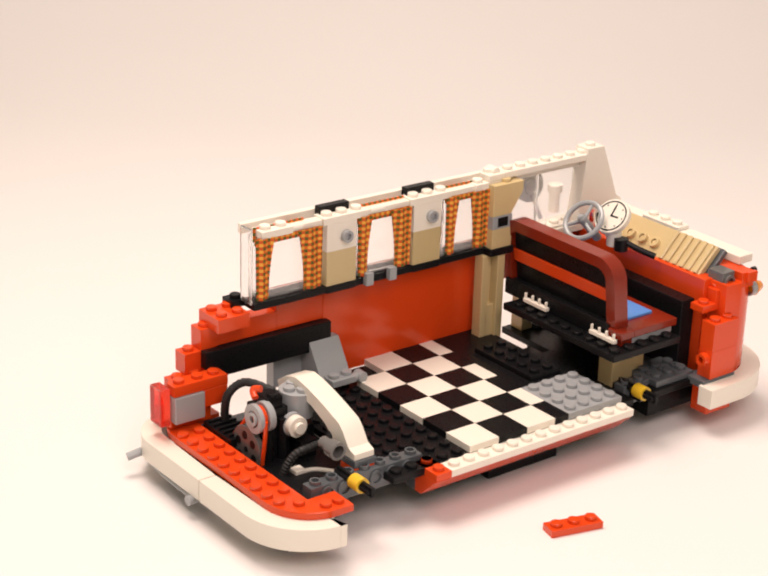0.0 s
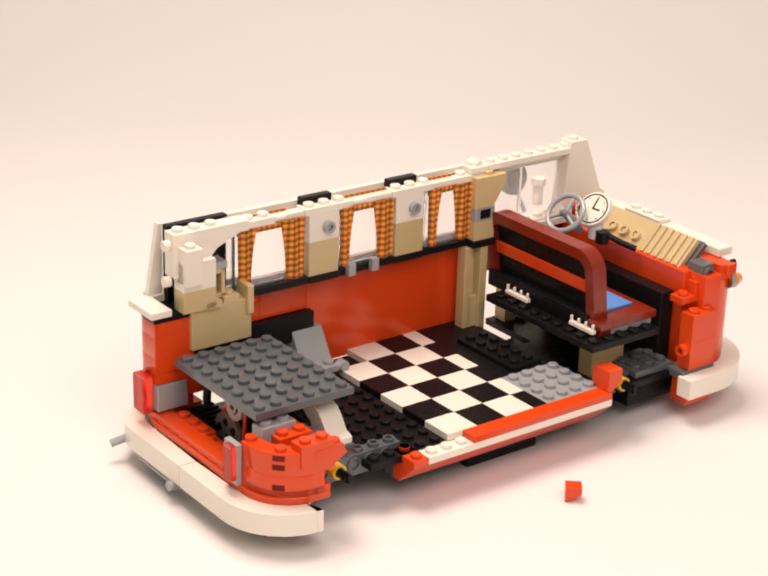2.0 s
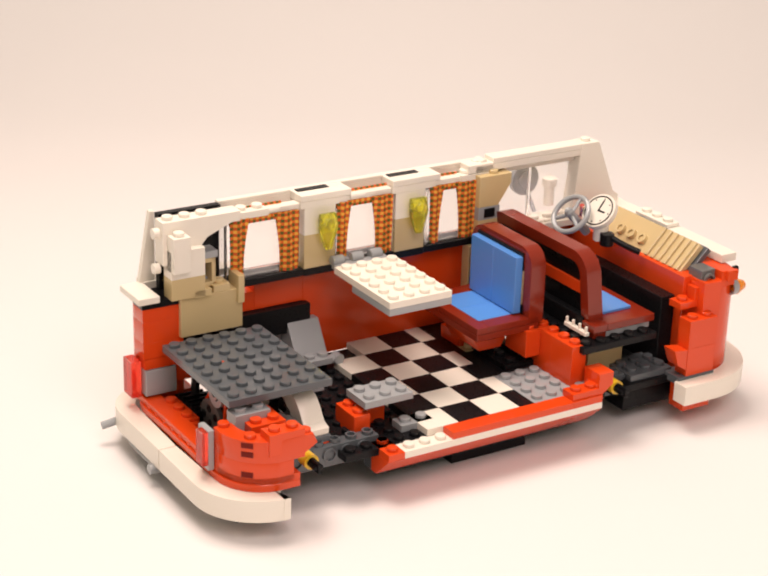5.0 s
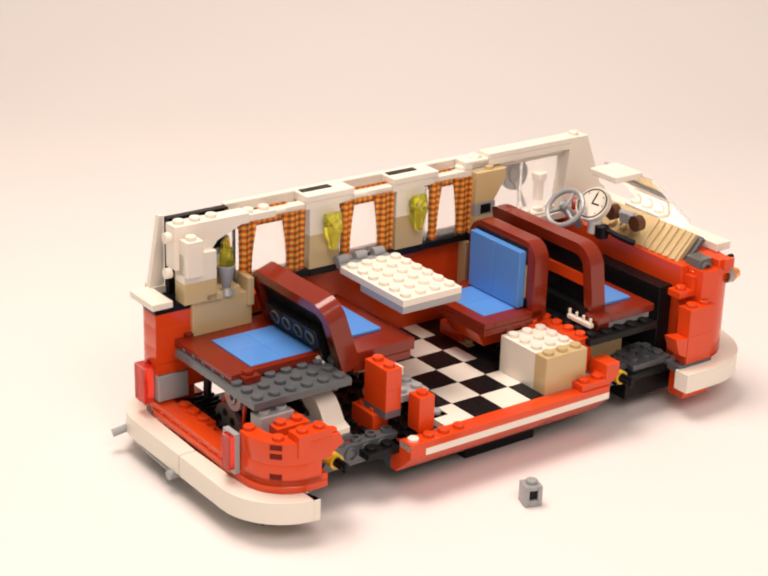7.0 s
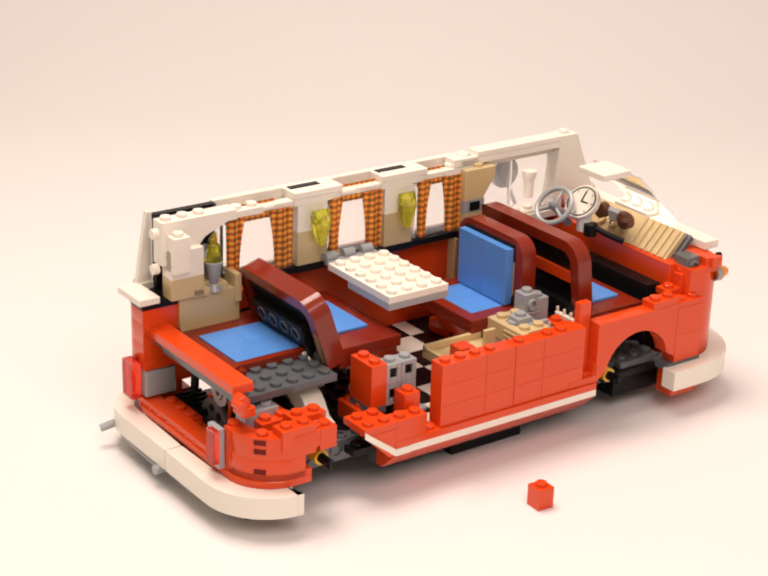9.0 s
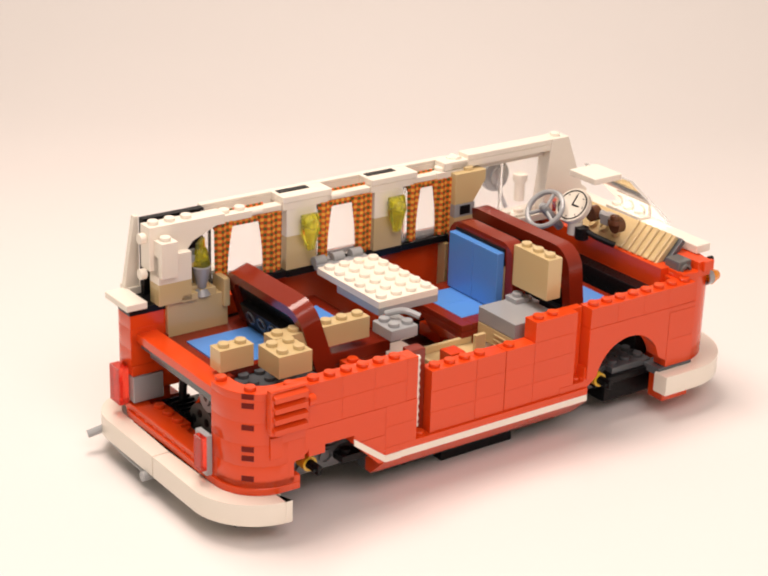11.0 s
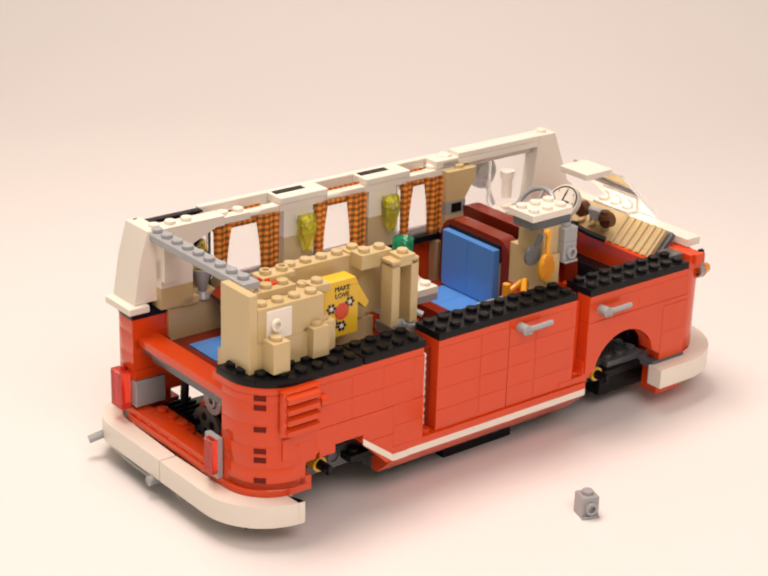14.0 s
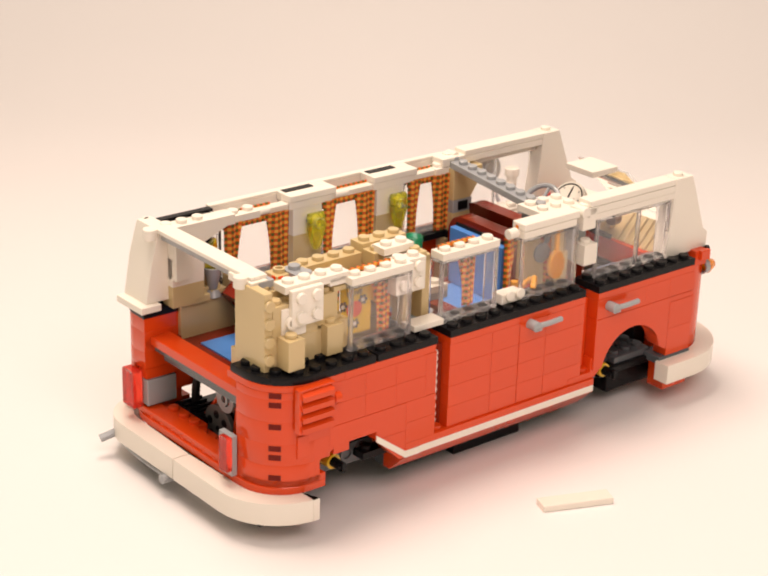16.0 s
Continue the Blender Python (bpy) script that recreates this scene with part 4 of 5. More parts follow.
brick(-24, -8, 0, 2, 1, 3, RED, 7.5, (29, -15), 12)
DY = -6.8
DOOR = ((0, 3), (24.1, 1.98), (40.25, 1.98), (56.2, 2.97))
WHEN = ((7.45, 7.4, 7.35, 7.3), (8.4, 7.9, 7.7, 7.6), (8.8, 8.75, 8.5, 8.2), (11.65, 11.65, 11.65, 10.6))
for row in range(4):
    for k, (x, n) in enumerate(DOOR):
        spot = {(0, 2): (39, -2), (2, 2): (39, 1), (1, 1): (37, 0)}.get((row, k))
        brick(x, DY, 9.6 * row, n, 1, 3, RED, WHEN[row][k], spot, 12)
lamp_brick(60, 16, 19, 7.7, None, 0)
part("round_plate", Geo().cyl(2, 141, 38.5, 54, 56.6, 3.4).stud(141, 38.5, 56.6), BROWN, 7.6, (38, -28), 0, since=7.5)
# hatch bar across the back
part("hatch_bar", Geo().box(-90, 14, 29, -80, 88, 33).cyl(1, -90, 30, 84, 90, 2.6).cyl(1, -88, 28, 8, 14, 2.6), RED, 7.8, (11, -8), -80)
part("hatch_strip", Geo().box(-88, 14, 25.8, -84, 86, 28.8), DGREY, 7.8)
part("clip", Geo().box(-90, 6, 22, -84, 14, 26).cyl(1, -90, 27, 6, 12, 2.2), RED, 7.7, (14, 0), 0)
brick(80, 6, 19.3, 1, 2, 1, RED, 7.9, (37, 0), 10)
# sink cabinet
brick(66, 14, 17.7, 2, 1, 1, GREY, 7.9)
brick(76, 24, 19.3, 1, 2, 4, GREY, 7.85)
part("panel", Geo().box(60, 14, 19, 76, 16, 26).box(60, 14, 19, 76, 24, 20.4), GREY, 8.0, (45, -6), 10)
part("cooker_front", Geo().box(55, 6, 17.7, 59, 32, 25.5).box(54.4, 8, 18, 55, 20, 19).box(54.4, 8, 20.4, 55, 20, 21.4).box(54.4, 8, 22.8, 55, 20, 23.8), TAN, 8.1)
brick(56, 24.1, 22.4, 3, 1, 1, TAN, 8.0)
brick(56, 8, 22.4, 2, 1, 1, TAN, 8.2, (27, -9), 10)
brick(66, 0.2, 20, 2, 1, 1, TAN, 8.2)
brick(56.2, 16, 22.4, 2, 1, 0.8, GREY, 8.1)
part("cab_arch", Geo().prism([(87, 4), (92, 4)] + [(112 - 20 * math.cos(radians(a)), 0 + 20 * math.sin(radians(a))) for a in range(12, 90, 8)] + [(112 - 20 * math.cos(radians(a)), 20 * math.sin(radians(a))) for a in range(90, 169, 8)] + [(134, 4), (135.9, 4), (135.9, 28.7), (87, 28.7)], 1, -8, 0), RED, 8.3, (75, -6), 5)
brick(120, -7.8, 28.6, 2, 1, 1, RED, 8.4, (38, 6), 10)
brick(136, -7.8, 26.0, 2, 1, 0.8, RED, 8.5, (39, 1), 12)
brick(-62, -8, 6.4, 1, 1, 3, RED, 8.6, (41, -1), 20, since=8.5)
brick(-72, -8, 16, 1, 1, 3, RED, 9.1, (32, -10), 25, since=9.0)
brick(-70, 0, 16, 2, 1, 1, RED, 8.7, (30, -30), 10)
part("tray", Geo().box(20, 22, 12.8, 52, 34, 15.8).box(20, 32, 15.8, 52, 34, 19).box(46, 22, 15.8, 52, 24, 24).box(20, 22, 15.8, 22, 34, 18), TAN, 9.0, (24, 1), 20)
brick(26, 14, 16, 1, 1, 2, RED, 9.0, studs=False)
part("panel", Geo().box(24, 8, 0, 32, 10, 9).box(24, 8, 0, 32, 16, 1.5), TAN, 8.8, (22, 0), 20)
part("panel", Geo().box(34, 8, 0, 42, 10, 9).box(34, 8, 0, 42, 16, 1.5), TAN, 8.9, (23, -1), 20)
part("slope", Geo().prism([(-44, 20), (-36, 20), (-40, 27)], 1, 4, 16), WHITE, 9.2, (17, -7), 10)
brick(-56, 0, 16, 2, 2, 3, WHITE, 9.2)
brick(-60, 0, 12, 6, 1, 1, BLACK, 9.1)

# ---- rear side, built while nobody looks ----
part("corner_brick", cornered(16, 25.6, -62), RED, 9.4)
part("corner_brick", cornered(25.6, 35.2, -62), RED, 9.7)
part("corner_brick", cornered(35.2, 38.4, -62), RED, 10.0)
part("arch_panel", Geo().prism([(-64, 10.2), (-40, 10.2), (-37, 6.5), (-24, 6.5), (-24, 19.1), (-64, 19.1)], 1, -8.06, -0.1), RED, 9.6)
part("arch_panel", Geo().prism([(-72, -3.2), (-71, 2.6), (-68, 7), (-64, 10.1), (-64, 16), (-72, 16)], 1, -8.02, -0.5), RED, 9.5)
for k, z in enumerate((19.2, 28.8)):
    for x in (-62, -46, -30):
        brick(x, -8, z, 2, 1, 3, RED, 9.8 + 0.1 * k)
brick(-24, -8, 9.6, 2, 1, 3, RED, 10.0, studs=False)
solid(-14, -7.95, 19.2, -8.2, 0, 38.4, RED, 10.2)
for k in range(4):
    part("vent_slat", Geo().prism([(-8, 25.5 + 4.6 * k), (-12.8, 22.6 + 4.6 * k), (-12.8, 24.8 + 4.6 * k), (-8, 27.4 + 4.6 * k)], 0, -81, -65.4), RED, 10.3)
part("vent_frame", Geo().box(-82, -11.2, 22, -80.4, -8, 41).box(-66, -11.2, 22, -64.4, -8, 41).box(-82, -11, 40, -64.4, -8, 41.2).cyl(0, -10, 33, -64.4, -61, 2.4), RED, 10.3)
# notches are not cut: dark plates on the corner carry their shade
for z in (0, 9, 13, 22.5, 32, 36):
    a = radians(45)
    g = Geo().box(-2.5, -0.5, z, 2.5, 0.5, z + 2.3, 0.1).turned(pose(0, 0, 0, 0, 0, -45))
    g.v = [(p[0] - 73 - 19.7 * math.cos(a), p[1] + 12 - 19.7 * math.sin(a), p[2]) for p in g.v]
    part("notch", g, NOTCH_SHADE, 0.8 if z < 15 else 10.1)
brick(-83, 26, 35.2, 2, 1, 3, TAN, 10.4)
brick(-66, 8.4, 35.2, 2, 2, 3, TAN, 10.5)
brick(-58, 25, 35.2, 6, 1, 3, TAN, 10.6)
part("tap_base", Geo().box(-8, 12, 37, 6, 26, 42).stud(-4, 16, 42).stud(-4, 23, 42).stud(3, 16, 42).hose([(-2, 25, 44), (4, 20, 46), (9, 15, 44)], 1.5), GREY, 10.8)
part("leaf", Geo().hose([(-70, 24, 44), (-69, 23, 49), (-65, 20, 52)], 1.6).hose([(-70, 24, 46), (-73, 25, 50)], 1.3), GREEN, 11.9)
brick(73, 7, 40, 1, 3, 6, TAN, 10.9)
solid(55, 6, 25.8, 80, 32, 33, GREY, 11.0, name="worktop")
part("tap", Geo().hose([(64, 12, 40), (66, 12, 46), (62, 9, 49.4), (59, 6, 46)], 1.4).cyl(2, 64, 12, 33, 40, 2.6).hose([(58, 16, 42), (67, 16, 46)], 1.3).cyl(2, 58, 16, 41, 47, 1.8), ORANGE, 11.1)
for k, x in enumerate((87, 103, 119)):
    brick(x, -8, 28.8, 2, 1, 3, RED, 10.8)
brick(135, -8, 28.8, 2, 1, 3, RED, 10.9)


def handle(x, z, y0, t, spot=None):
    """A grey grip on two studs."""
    return part("door_handle", Geo().hose([(x, y0 - 4, z), (x + 9, y0 - 4.4, z), (x + 17, y0 - 4, z)], 1.25).cyl(1, x + 2, z, y0 - 5, y0 + 0.5, 2.3).box(x + 1, y0 - 5, z - 2.4, x + 5, y0 - 3.4, z - 1), GREY, t, spot, 10)


handle(92, 34.5, -8, 11.2)
handle(44, 37, DY, 11.85, (30, -15))
solid(80.2, -2, 0, 86.8, 2, 38, RED, name="door_jamb", t=8.8)
solid(-8, -2, 0, -0.2, 4, 38, DRED, name="door_jamb", t=10.2)
part("jamb_rail", Geo().hose([(-5, -3, 3), (-5, -3, 20), (-5, -3, 36)], 0.9, ribs=0.5), WHITE, 10.2)
# the last red course and the black belt
brick(87, -8, 38.4, 8, 1, 1, RED, 11.5, (30, -13), 10)
brick(80, 8, 30, 2, 2, 3, RED, 11.6, (38, -11), 20, since=11.5)
brick(-73, -8, 38.4, 2, 1, 1, RED, 11.3)
brick(-57, -8, 38.4, 6, 2, 1, RED, 11.8, (20, -14), 15)
part("corner_brick", cornered(38.5, 41.5, -62, wide=30, wall=16, r=20), RED, 11.7)
brick(72, 22, 33.2, 1, 1, 2, RED, 11.7, (29, -8), 15)
brick(0, DY, 38.4, 5, 2, 1, RED, 11.9, (20, -9), 15)
brick(40, DY, 38.4, 5, 2, 1, RED, 11.75)
part("clip_plate", Geo().box(16, 8, 38.4, 24, 12, 41.6).cyl(0, 10, 43, 14, 20, 2.2), BLACK, 12.0, (55, -40), 10)
brick(111, -8, 41.6, 3, 2, 1, BLACK, 11.85)
brick(135, -8, 41.6, 2, 2, 1, BLACK, 11.9)
g = Geo().box(87, 0, 41.6, 111, 7.9, 44.8).stud(91, 4, 44.8).stud(99, 4, 44.8).stud(107, 4, 44.8)
brick(87, -8, 41.6, 3, 1, 1, BLACK, 12.1, (32, -7), 8, since=12.0)
part("plate", g, BLACK, 12.15)
brick(64, DY, 41.6, 2, 2, 1, BLACK, 12.2, (27, -6), 10)
brick(40, DY, 41.6, 3, 2, 1, BLACK, 12.3, (42, -16), 4)
brick(16, DY, 41.6, 3, 2, 1, BLACK, 12.35)
brick(0, DY, 41.6, 2, 2, 1, BLACK, 12.4, (19, -25), 10)
brick(-40, -8, 41.6, 4, 2, 1, BLACK, 12.5, (15, -20), 6)
brick(-73, -8, 41.6, 4, 2, 1, BLACK, 12.45)
g = Geo().prism([(-93, 20)] + arc(-73, 12, 20, 180, 270) + [(-73, 8), (-80, 20)], 2, 41.6, 44.8)
part("belt_corner", g.stud(-77, -3, 44.8).stud(-84, 2, 44.8).stud(-88, 9, 44.8).stud(-88, 16, 44.8).stud(-79, 6, 44.8), BLACK, 12.45)

# ---- upper kitchen wall, seconds 12 to 15 ----
brick(-38, 26, 44.6, 1, 1, 6, TAN, 12.55)
brick(-88, 12, 44.8, 1, 1, 3, TAN, 12.6, (22, -5), 10, since=12.5)
solid(-60, 27, 46, -36, 31, 58, BROWN, 12.7, spot=(20, -11), turn=-14, name="shutter")
brick(-62, 4, 46, 2, 3, 4, TAN, 12.8, (19, -4), 10)
brick(-86, 4, 44.8, 1, 2, 4, TAN, 12.7)
brick(-60, 0, 46.4, 1, 1, 4, TAN, 12.75)
brick(-82, -4, 46.4, 1, 1, 4, TAN, 12.85)
solid(-88, 4, 44.8, -84, 24, 78, TAN, 12.95, name="tan_panel")
brick(-84, 4, 57, 4, 1, 4.5, TAN, 12.9, (25, -34), 8)
solid(-84, 4, 44.8, -52, 10, 57, TAN, 12.9, name="tan_panel")
brick(-74, 12, 68, 3, 1, 1, TAN, 13.0, (9, -18), 8)
brick(-84, 12, 71.4, 3, 1, 1, TAN, 13.1, (19, -30), 5, since=13.0)
part("side_stud", Geo().box(-80, 3.4, 57.5, -68, 4.2, 70).ring(1, -76, 64, 1.6, 3.6, 2.6, 1.5), WHITE, 13.0)
part("rear_quarter", Geo().prism([(-92, 48.1), (-78, 48.1), (-78, 80), (-85, 80), (-89, 66)], 1, 83.5, 101), WHITE, 13.1)
part("wedge", Geo().prism([(-60, 20), (-50, 20), (-52, 26)], 2, 62, 66), WHITE, 13.2, (24, -29), 10)
g = Geo().box(-84, 14, 75.6, -76, 92, 78.8)
for k in range(9):
    g.stud(-80, 20 + 8 * k, 78.8)
part("roof_bar", g, GREY, 13.1)
brick(-56, 24, 58, 4, 1, 5.5, TAN, 13.3)
brick(-24, 24, 46, 1, 1, 9.5, TAN, 13.4)
solid(-56, 26, 46, -3, 30, 72, TAN, 13.4, name="tan_panel")
part("window_frame", Geo().box(-72, 18, 64, -70, 26, 76).box(-60, 18, 64, -58, 26, 76).box(-72, 18, 64, -58, 26, 66).box(-72, 18, 75, -56, 26, 77.5).ring(2, -68, 22, 77.4, 79.2, 2.5, 1.5).ring(2, -60, 22, 77.4, 79.2, 2.5, 1.5), TAN, 13.3, (27, 7), 10)
brick(-54, 8, 70, 1, 1, 1, TAN, 13.4, (35, -9), 10)
brick(-74, 16, 66, 1, 1, 3, RED, 13.5, (35, -12), 10)
part("t_shirt", Geo().box(-46, 12, 46.4, -28.5, 20, 68).prism([(-46, 68), (-28.5, 68), (-30, 71), (-45, 71)], 1, 12, 20).prism([(-28.4, 68), (-22, 58), (-24, 55.6), (-28.4, 60)], 1, 13, 19), YELLOW, 13.45)
part("picture", Geo().cyl(1, -37, 57.5, 11.6, 12.1, 3.6), RED, 13.45)
g = Geo()
for k in range(6):
    for x, z in ((-42.4, 59.5), (-33, 60.8), (-37, 51), (-41, 52.6)):
        a = radians(60 * k)
        g.cyl(1, x + 1.7 * math.cos(a), z + 1.7 * math.sin(a), 11.7, 12.1, 0.75, 8)
part("flowers", g, NAVY, 13.45)
g = Geo()
for x, z in ((-42.4, 59.5), (-33, 60.8), (-37, 51), (-41, 52.6)):
    g.cyl(1, x, z, 11.6, 12.1, 0.9, 10)
part("flower_hearts", g, WHITE, 13.45)


def words(text, x, y, z, size, mat, t):
    """Flat lettering on the upright face at y, its middle at x, z."""
    curve = bpy.data.curves.new("lettering", "FONT")
    curve.body, curve.size, curve.align_x, curve.align_y, curve.extrude = text, size, "CENTER", "CENTER", 0.12
    tmp = bpy.data.objects.new("lettering", curve)
    scene.collection.objects.link(tmp)
    mesh = tmp.to_mesh()
    g = Geo().add([(x + p.co.x, y - p.co.z, z + p.co.y) for p in mesh.vertices], [tuple(f.vertices) for f in mesh.polygons])
    tmp.to_mesh_clear()
    bpy.data.objects.remove(tmp)
    return part("lettering", g, mat, t)


for k in range(4):
    part("side_stud", Geo().cyl(1, -86, 50 + 7.6 * k, 2.4, 4.1, 2.4), TAN, 15.6)
words("MAKE\nLOVE", -37, 11.8, 66, 3.0, NAVY, 13.45)
# clip bricks, mirror and guitar on the column by the cab
lamp_brick(81.2, 5, 55, 13.7, (40, -8), 10)
brick(81.2, 5.2, 64.6, 1, 1, 2, GREY, 13.8)
part("hand_mirror", Geo().cyl(1, 63.5, 62, 6, 7.4, 4.6, 20).hose([(66, 6.8, 66), (68, 6.8, 71)], 1.2), DGREY, 13.75, (38, -40), 20)
oval = [(70 + 4.4 * math.cos(radians(k)), 56 + 6.8 * math.sin(radians(k))) for k in range(0, 360, 15)]
brush = part("hairbrush", Geo().prism(oval, 1, 3.0, 5.4, 0.8).box(69, 3.2, 62, 71, 5.0, 72).cyl(1, 70, 72, 3.0, 5.2, 1.7), ORANGE, 13.75)
g = Geo()
for i in range(-3, 4):
    for j in range(-5, 6):
        if (i / 3.4) ** 2 + (j / 5.4) ** 2 < 1:
            g.box(70 + 1.15 * i - 0.35, 2.1, 56 + 1.15 * j - 0.35, 70 + 1.15 * i + 0.35, 3.1, 56 + 1.15 * j + 0.35, 0.05)
part("bristles", g, ORANGE, parent=brush)
brick(72, 9, 59.3, 2, 2, 4, TAN, 13.7)
part("door_frame", Geo().box(-14, 8, 46, -10, 16, 74).box(-4, 8, 46, 0, 16, 74).box(-14, 8, 72, 0, 16, 75).box(-14, 15, 46, 0, 16, 74), TAN, 13.9, (47, -7), 0)
brick(-24, 16, 71, 2, 1, 2, TAN, 14.0, (41, -28), 20)
brick(-10, 8, 75, 1, 1, 0.5, TAN, 14.0)
lamp_brick(80, 10, 66, 14.1, (43, -27), 12, since=14.0)
g = Geo().box(68, 14, 76, 76, 96, 79.2)
for k in range(10):
    g.stud(72, 18 + 8 * k, 79.2)
g.v = [(p[0] + (p[1] - 14) * 0.17, p[1], p[2]) for p in g.v]
part("roof_bar", g, GREY, 14.1)
brick(64, 8, 76.4, 3, 2, 1, WHITE, 13.95)
solid(65, 9, 72.2, 88, 22, 76.3, DGREY, 13.9)
brick(-24, 24, 76, 3, 1, 1, TAN, 14.2, (31, -26), -20)
solid(-86, 16, 78.9, -78, 88, 80.8, WHITE, 14.3, spot=(51, -32), turn=-6, name="roof_tile")
brick(-87, 14, 76, 1, 2, 1, WHITE, 14.25)
part("roof_joint", Geo().cyl(2, -88, 86, 76, 80.8, 3), WHITE, 14.3)
part("roof_joint", Geo().cyl(2, -88, 20, 76, 80.8, 3), WHITE, 14.3)
brick(-54, 4, 71.4, 1, 1, 0.6, TAN, 14.4, (41, -26), 0)
brick(82, 0, 70, 1, 1, 3, WHITE, 14.35)
brick(82, -2, 54, 1, 1, 3, WHITE, 14.4)
part("front_block", Geo().box(147, 1, 44.8, 163, 14, 60).prism([(163, 44.8), (167, 44.8), (167, 50), (163, 57)], 1, 1, 14).stud(151, 6, 60).stud(159, 6, 60), WHITE, 14.45)

# ---- near windows, seconds 14.5 to 16 ----
part("panel", Geo().box(104, 1, 72, 128, 2, 79.9).box(104, 1, 72, 128, 7, 73), WHITE, 14.6, (59, -33), -22, since=14.5)
part("front_pillar", Geo().prism([(139, 44.8), (167, 44.8), (167, 52.6), (163.8, 55), (153, 83), (142, 83)], 1, -0.1, 8.1).stud(147, 4, 83), WHITE, 14.6)
window(92, 0.4, 14.7, (65, -22), 10, w=48, flat=None)
part("pillar_rod", Geo().box(118, 0, 46.4, 119.6, 2, 74), GLASS, 14.7)
brick(86, 0, 76.8, 7, 1, 1, WHITE, 14.75, (45, -48), 12)
solid(84, 0, 73.6, 142, 8, 76.7, WHITE, 14.75, name="roof_rail")
window(46, 0.4, 14.8, None, 0, w=34)
curtain(44, 9, 46, 8, 27, -1, 14.8)
curtain(64, 9, 46, 10, 27, 1, 14.8)
brick(46, 0, 73.6, 4, 1, 1, WHITE, 14.85)
part("roof_joint", Geo().cyl(0, 4, 76, 40, 45, 2.3), WHITE, 15.0, (40, -27), 0)
part("roof_joint", Geo().cyl(1, 84, 78, 0, 6, 2.8), WHITE, 15.0)
part("clip_tile", Geo().box(34, -1, 46.4, 46, 5, 51).cyl(1, 38, 50, -2.4, -1, 2.4).cyl(1, 44, 50, -2.4, -1, 2.4), WHITE, 15.1, (47, -28), 15, since=15.0)
solid(46, 4, 76, 64, 6, 79, CLOTH, 14.85, name="valance")
window(0, 0.4, 15.1, None, 0)
curtain(-4, 9, 46, 7, 27, -1, 15.1)
curtain(15, 9, 46, 11, 27, 1, 15.1)
brick(0, 0, 73.6, 4, 1, 1, WHITE, 15.2)
solid(2, 5, 76, 22, 6.4, 79, CLOTH, 15.2, name="valance")
window(-48, 0.4, 15.4, (22, -32), 10)
curtain(-54, 9, 46, 8, 27, -1, 15.4)
curtain(-32, 9, 46, 11, 27, 1, 15.4)
brick(-48, 0, 73.6, 4, 1, 1, WHITE, 15.45)
solid(-46, 5, 76, -24, 6.4, 79, CLOTH, 15.45, name="valance")
brick(-16, -2, 46.4, 2, 1, 0.8, WHITE, 15.3, studs=False)
brick(-66, 8, 75, 1, 2, 1, GREY, 15.6, (23, -26), -88, since=15.5)
brick(-56, 4, 74, 1, 1, 1, WHITE, 15.6)
brick(-22, 4, 62, 2, 1, 4.5, WHITE, 15.6)
part("side_stud", Geo().cyl(1, -18, 66, 2.4, 4.2, 2.4).cyl(1, -10, 66, 2.4, 4.2, 2.4).cyl(1, -18, 73, 2.4, 4.2, 2.4).cyl(1, -10, 73, 2.4, 4.2, 2.4), WHITE, 15.6)
part("side_plate", Geo().box(-76.5, 1.4, 62, -61, 3.8, 77.5).cyl(1, -72.5, 66, -0.4, 1.6, 2.4).cyl(1, -64.8, 66, -0.4, 1.6, 2.4).cyl(1, -72.5, 74, -0.4, 1.6, 2.4).cyl(1, -64.8, 74, -0.4, 1.6, 2.4), WHITE, 15.7)
brick(-22, 12, 77, 2, 1, 1, WHITE, 15.75, (31, -34), 10)
brick(-78, 4, 75.6, 4, 1, 1, WHITE, 15.8)
solid(86.2, 0.1, 80.1, 141.8, 7.9, 83, WHITE, 15.85, name="roof_tile")
solid(46.2, 0.1, 76.9, 79.8, 7.9, 80.2, WHITE, 15.9, name="roof_tile")
solid(-40, 14, 82, -8, 22, 85, WHITE, 16.5, spot=(39, -25.6), turn=10, name="tile", since=15.95)


# ---- goblet on the folding table ----
def goblet():
    prof = [(0, 0), (4.0, 0), (4.1, 1.6), (2.4, 3.2), (1.7, 5), (1.6, 8.5), (3.4, 10.4), (4.3, 12), (4.6, 13), (4.8, 21), (4.2, 21.2), (4.0, 13.4), (0, 11.6)]
    n = 20
    v = [(r * math.cos(2 * math.pi * k / n) / 1000, r * math.sin(2 * math.pi * k / n) / 1000, 0.76 * z / 1000) for r, z in prof for k in range(n)]
    f = [(i * n + k, i * n + (k + 1) % n, (i + 1) * n + (k + 1) % n, (i + 1) * n + k) for i in range(len(prof) - 1) for k in range(n)]
    mesh = bpy.data.meshes.new("goblet")
    mesh.from_pydata(v, [], f)
    mesh.materials.append(GREEN_GLASS)
    mesh.shade_smooth()
    return tagged(new("goblet", mesh), "clear green plastic toy goblet", "cup")


cup = goblet()


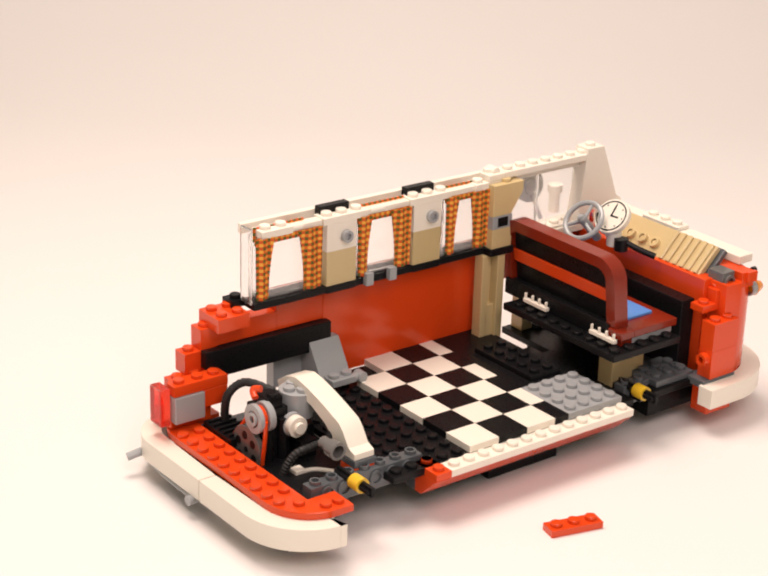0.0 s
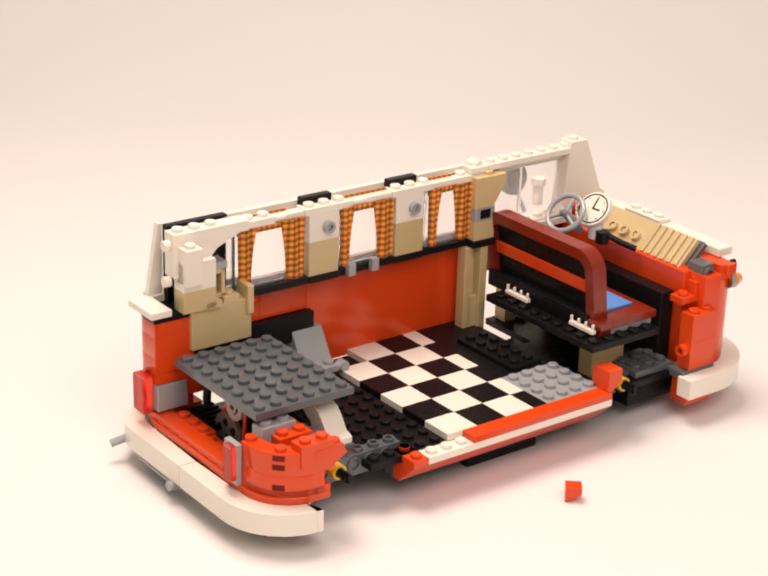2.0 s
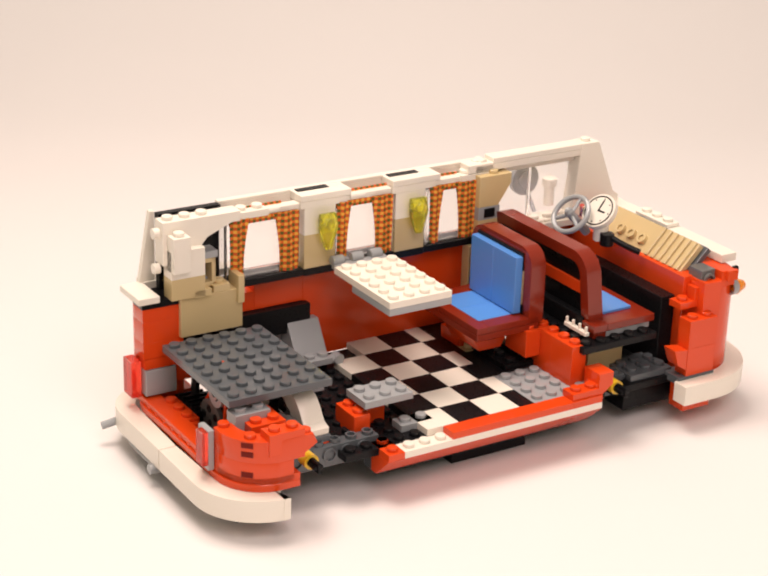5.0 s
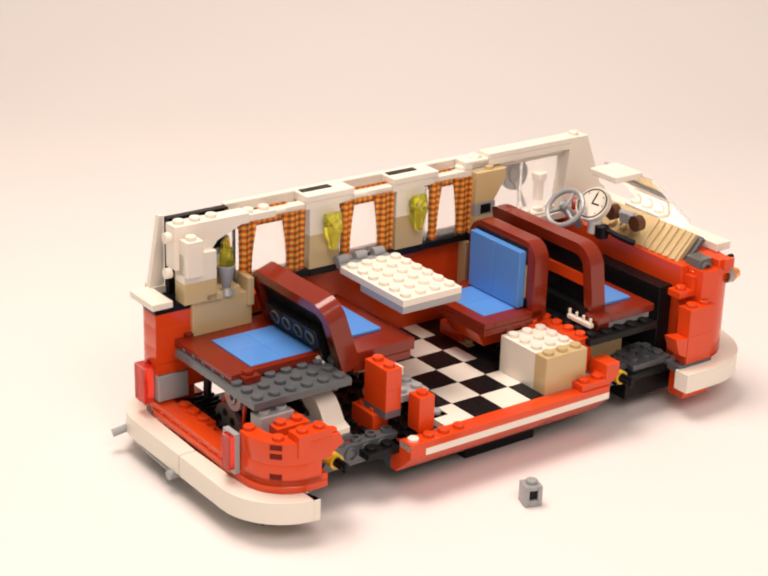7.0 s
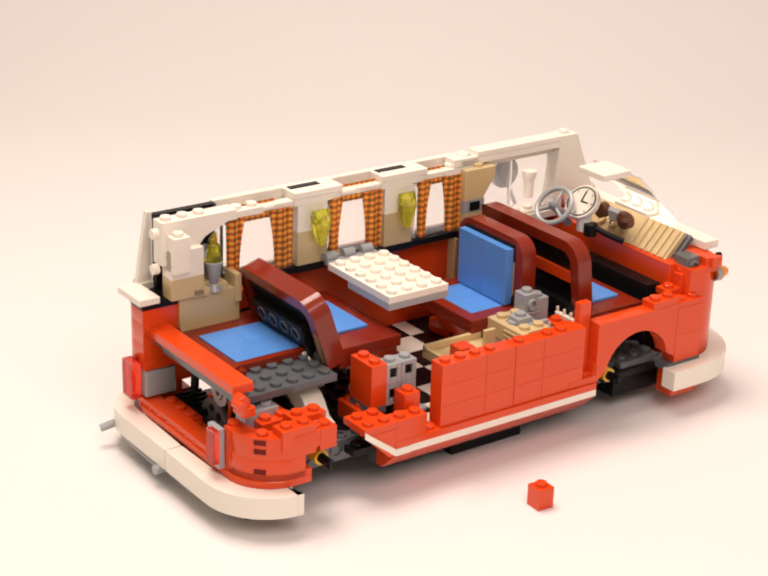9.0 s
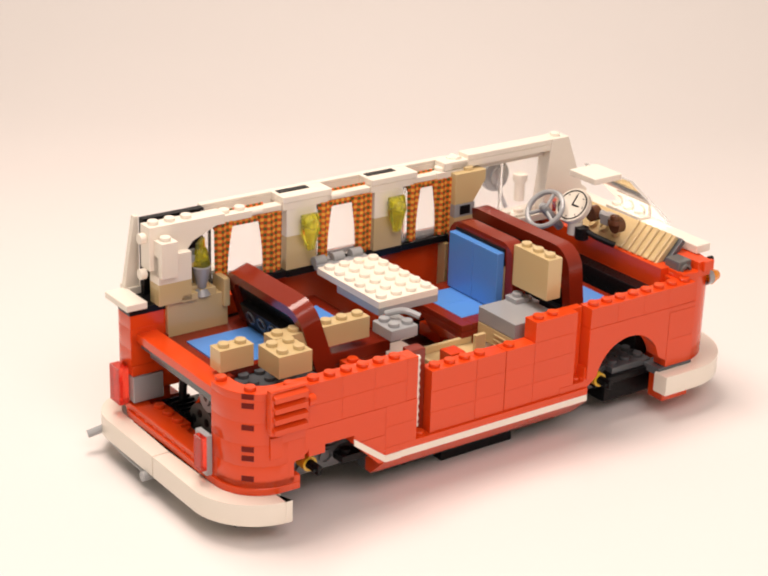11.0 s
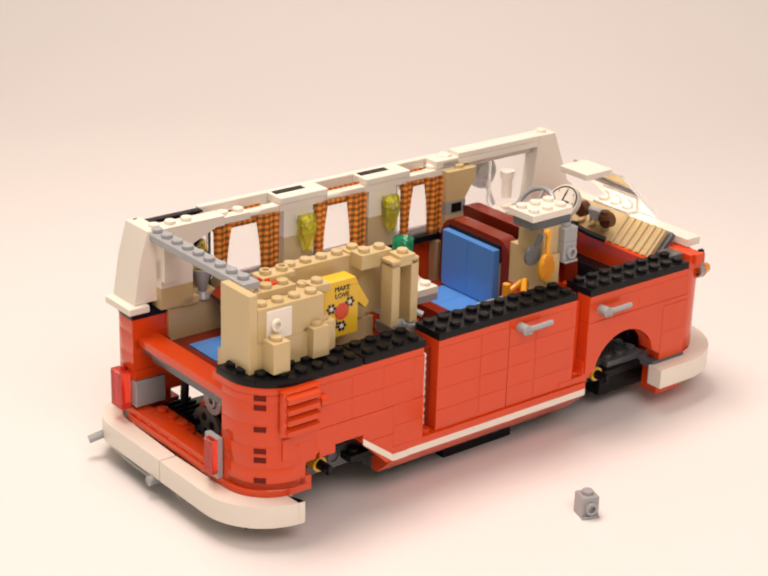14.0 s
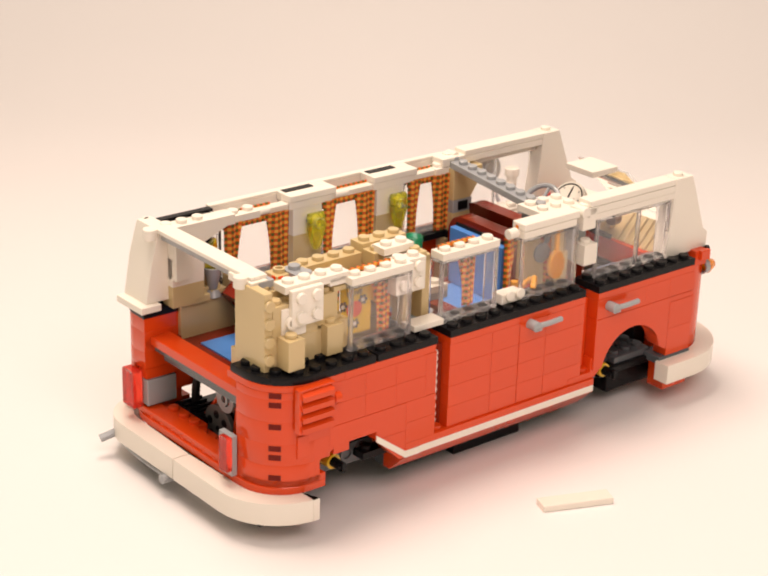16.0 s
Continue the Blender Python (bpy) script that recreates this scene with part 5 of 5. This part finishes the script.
def cup_moves():
    spot = Matrix.Translation((Vector((24, 48, 49.6)) - MID) / 1000)
    store, here = pose(0.3, -0.42, 0), pose(0.049, -0.018, 0)
    rows = [(0, store), (13.4, store), (13.46, store), (13.5, here), (13.53, here), (13.57, here)]
    rows += [(t, van_pose(t) @ spot) for t in (13.6, 13.64, 14.0, 14.5, 15.0, 15.5, 16.0)]
    walk(cup, rows)


MORE.append(cup_moves)


# ---- what moves ----
SLIDES = [
    (0, 0.2, -1.2, -0.07),
    (0.5, -1.3, -0.7, -0.87),
    (1, -2.2, 1.2, -3.43),
    (1.5, 0.0, 7.8, -1.97),
    (2, 0.0, 12.3, -0.70),
    (2.5, 0.0, 16.2, -1.15),
    (3, 0.1, 16.3, -1.16),
    (3.5, 0.1, 16.3, -1.16),
    (4, -0.5, 15.8, -5.96),
    (6.5, 2.9, 21.5, -3.90),
    (7, 4.9, 19.2, -1.36),
    (7.5, 6.2, 19.7, -0.86),
    (8, 3.2, 27.5, -2.61),
    (8.5, 2.5, 24.7, -1.94),
    (9, 2.4, 25.2, -1.90),
    (11.5, -5.6, 23.3, -1.59),
    (12, -5.2, 24.2, -0.73),
    (12.5, -6.0, 25.4, -1.26),
    (13, -6.7, 26.2, -0.76),
    (13.5, -7.2, 26.8, -0.54),
    (14, -4.3, 25.5, 1.22),
    (14.5, 2.2, 24.0, 2.38),
    (15, 1.1, 25.4, 1.72),
    (15.5, 2.0, 25.4, 1.82),
    (16, 1.0, 25.7, 2.04),
]


def van_pose(t):
    """The pose of the toy at t seconds, between the rows above."""
    for (a, x0, y0, r0), (b, x1, y1, r1) in zip(SLIDES, SLIDES[1:]):
        if a <= t <= b:
            s = (t - a) / (b - a)
            return pose(0.030 + (x0 + (x1 - x0) * s) / 1000, 0.048 + (y0 + (y1 - y0) * s) / 1000, 0, 0, 0, r0 + (r1 - r0) * s)


def motions():
    walk(van, [(t, pose(0.030 + x / 1000, 0.048 + y / 1000, 0, 0, 0, r)) for t, x, y, r in SLIDES])
    step = 1 / FPS
    for i, (ob, since, t, spot, turn, flat) in enumerate(MOVES):
        home = Matrix.Translation(ob.location)
        turn = turn - 30 if abs(turn) <= 30 else turn
        # pieces still to come lie in rows on the table, out of the picture
        store = pose(0.20 + 0.055 * (i % 14), -0.30 - 0.06 * (i // 14), 0)
        rows = [(0, store), (min(since, t) - 2 * step, store)]
        if spot is not None:
            near = 2.5 * ob["half"][2]
            here = pose(spot[0] / 1000 - 0.6133 * near, spot[1] / 1000 - 0.7898 * near, 0, flat or 0, 0, turn) @ Matrix.Translation((-ob["half"][0], -ob["half"][1], 0))
            here = van_pose(max(since, 0)).inverted() @ here
            if since <= 0:
                rows = [(0, here), (step, here)]
            else:
                rows += [(since - step, store), (since, here), (since + step, here)]
            if t > 16:
                rows.append((16, here))
            else:
                rows += [(t - step, here), (t, home)]
        else:
            rows = [(0, store), (t - 2 * step, store), (t - step, store), (t, home)]
        if t < 16:
            rows += [(t + step, home), (16, home)]
        walk(ob, [r for k, r in enumerate(rows) if k == 0 or frame(r[0]) > frame(rows[k - 1][0])])
    for walker in MORE:
        walker()


motions()
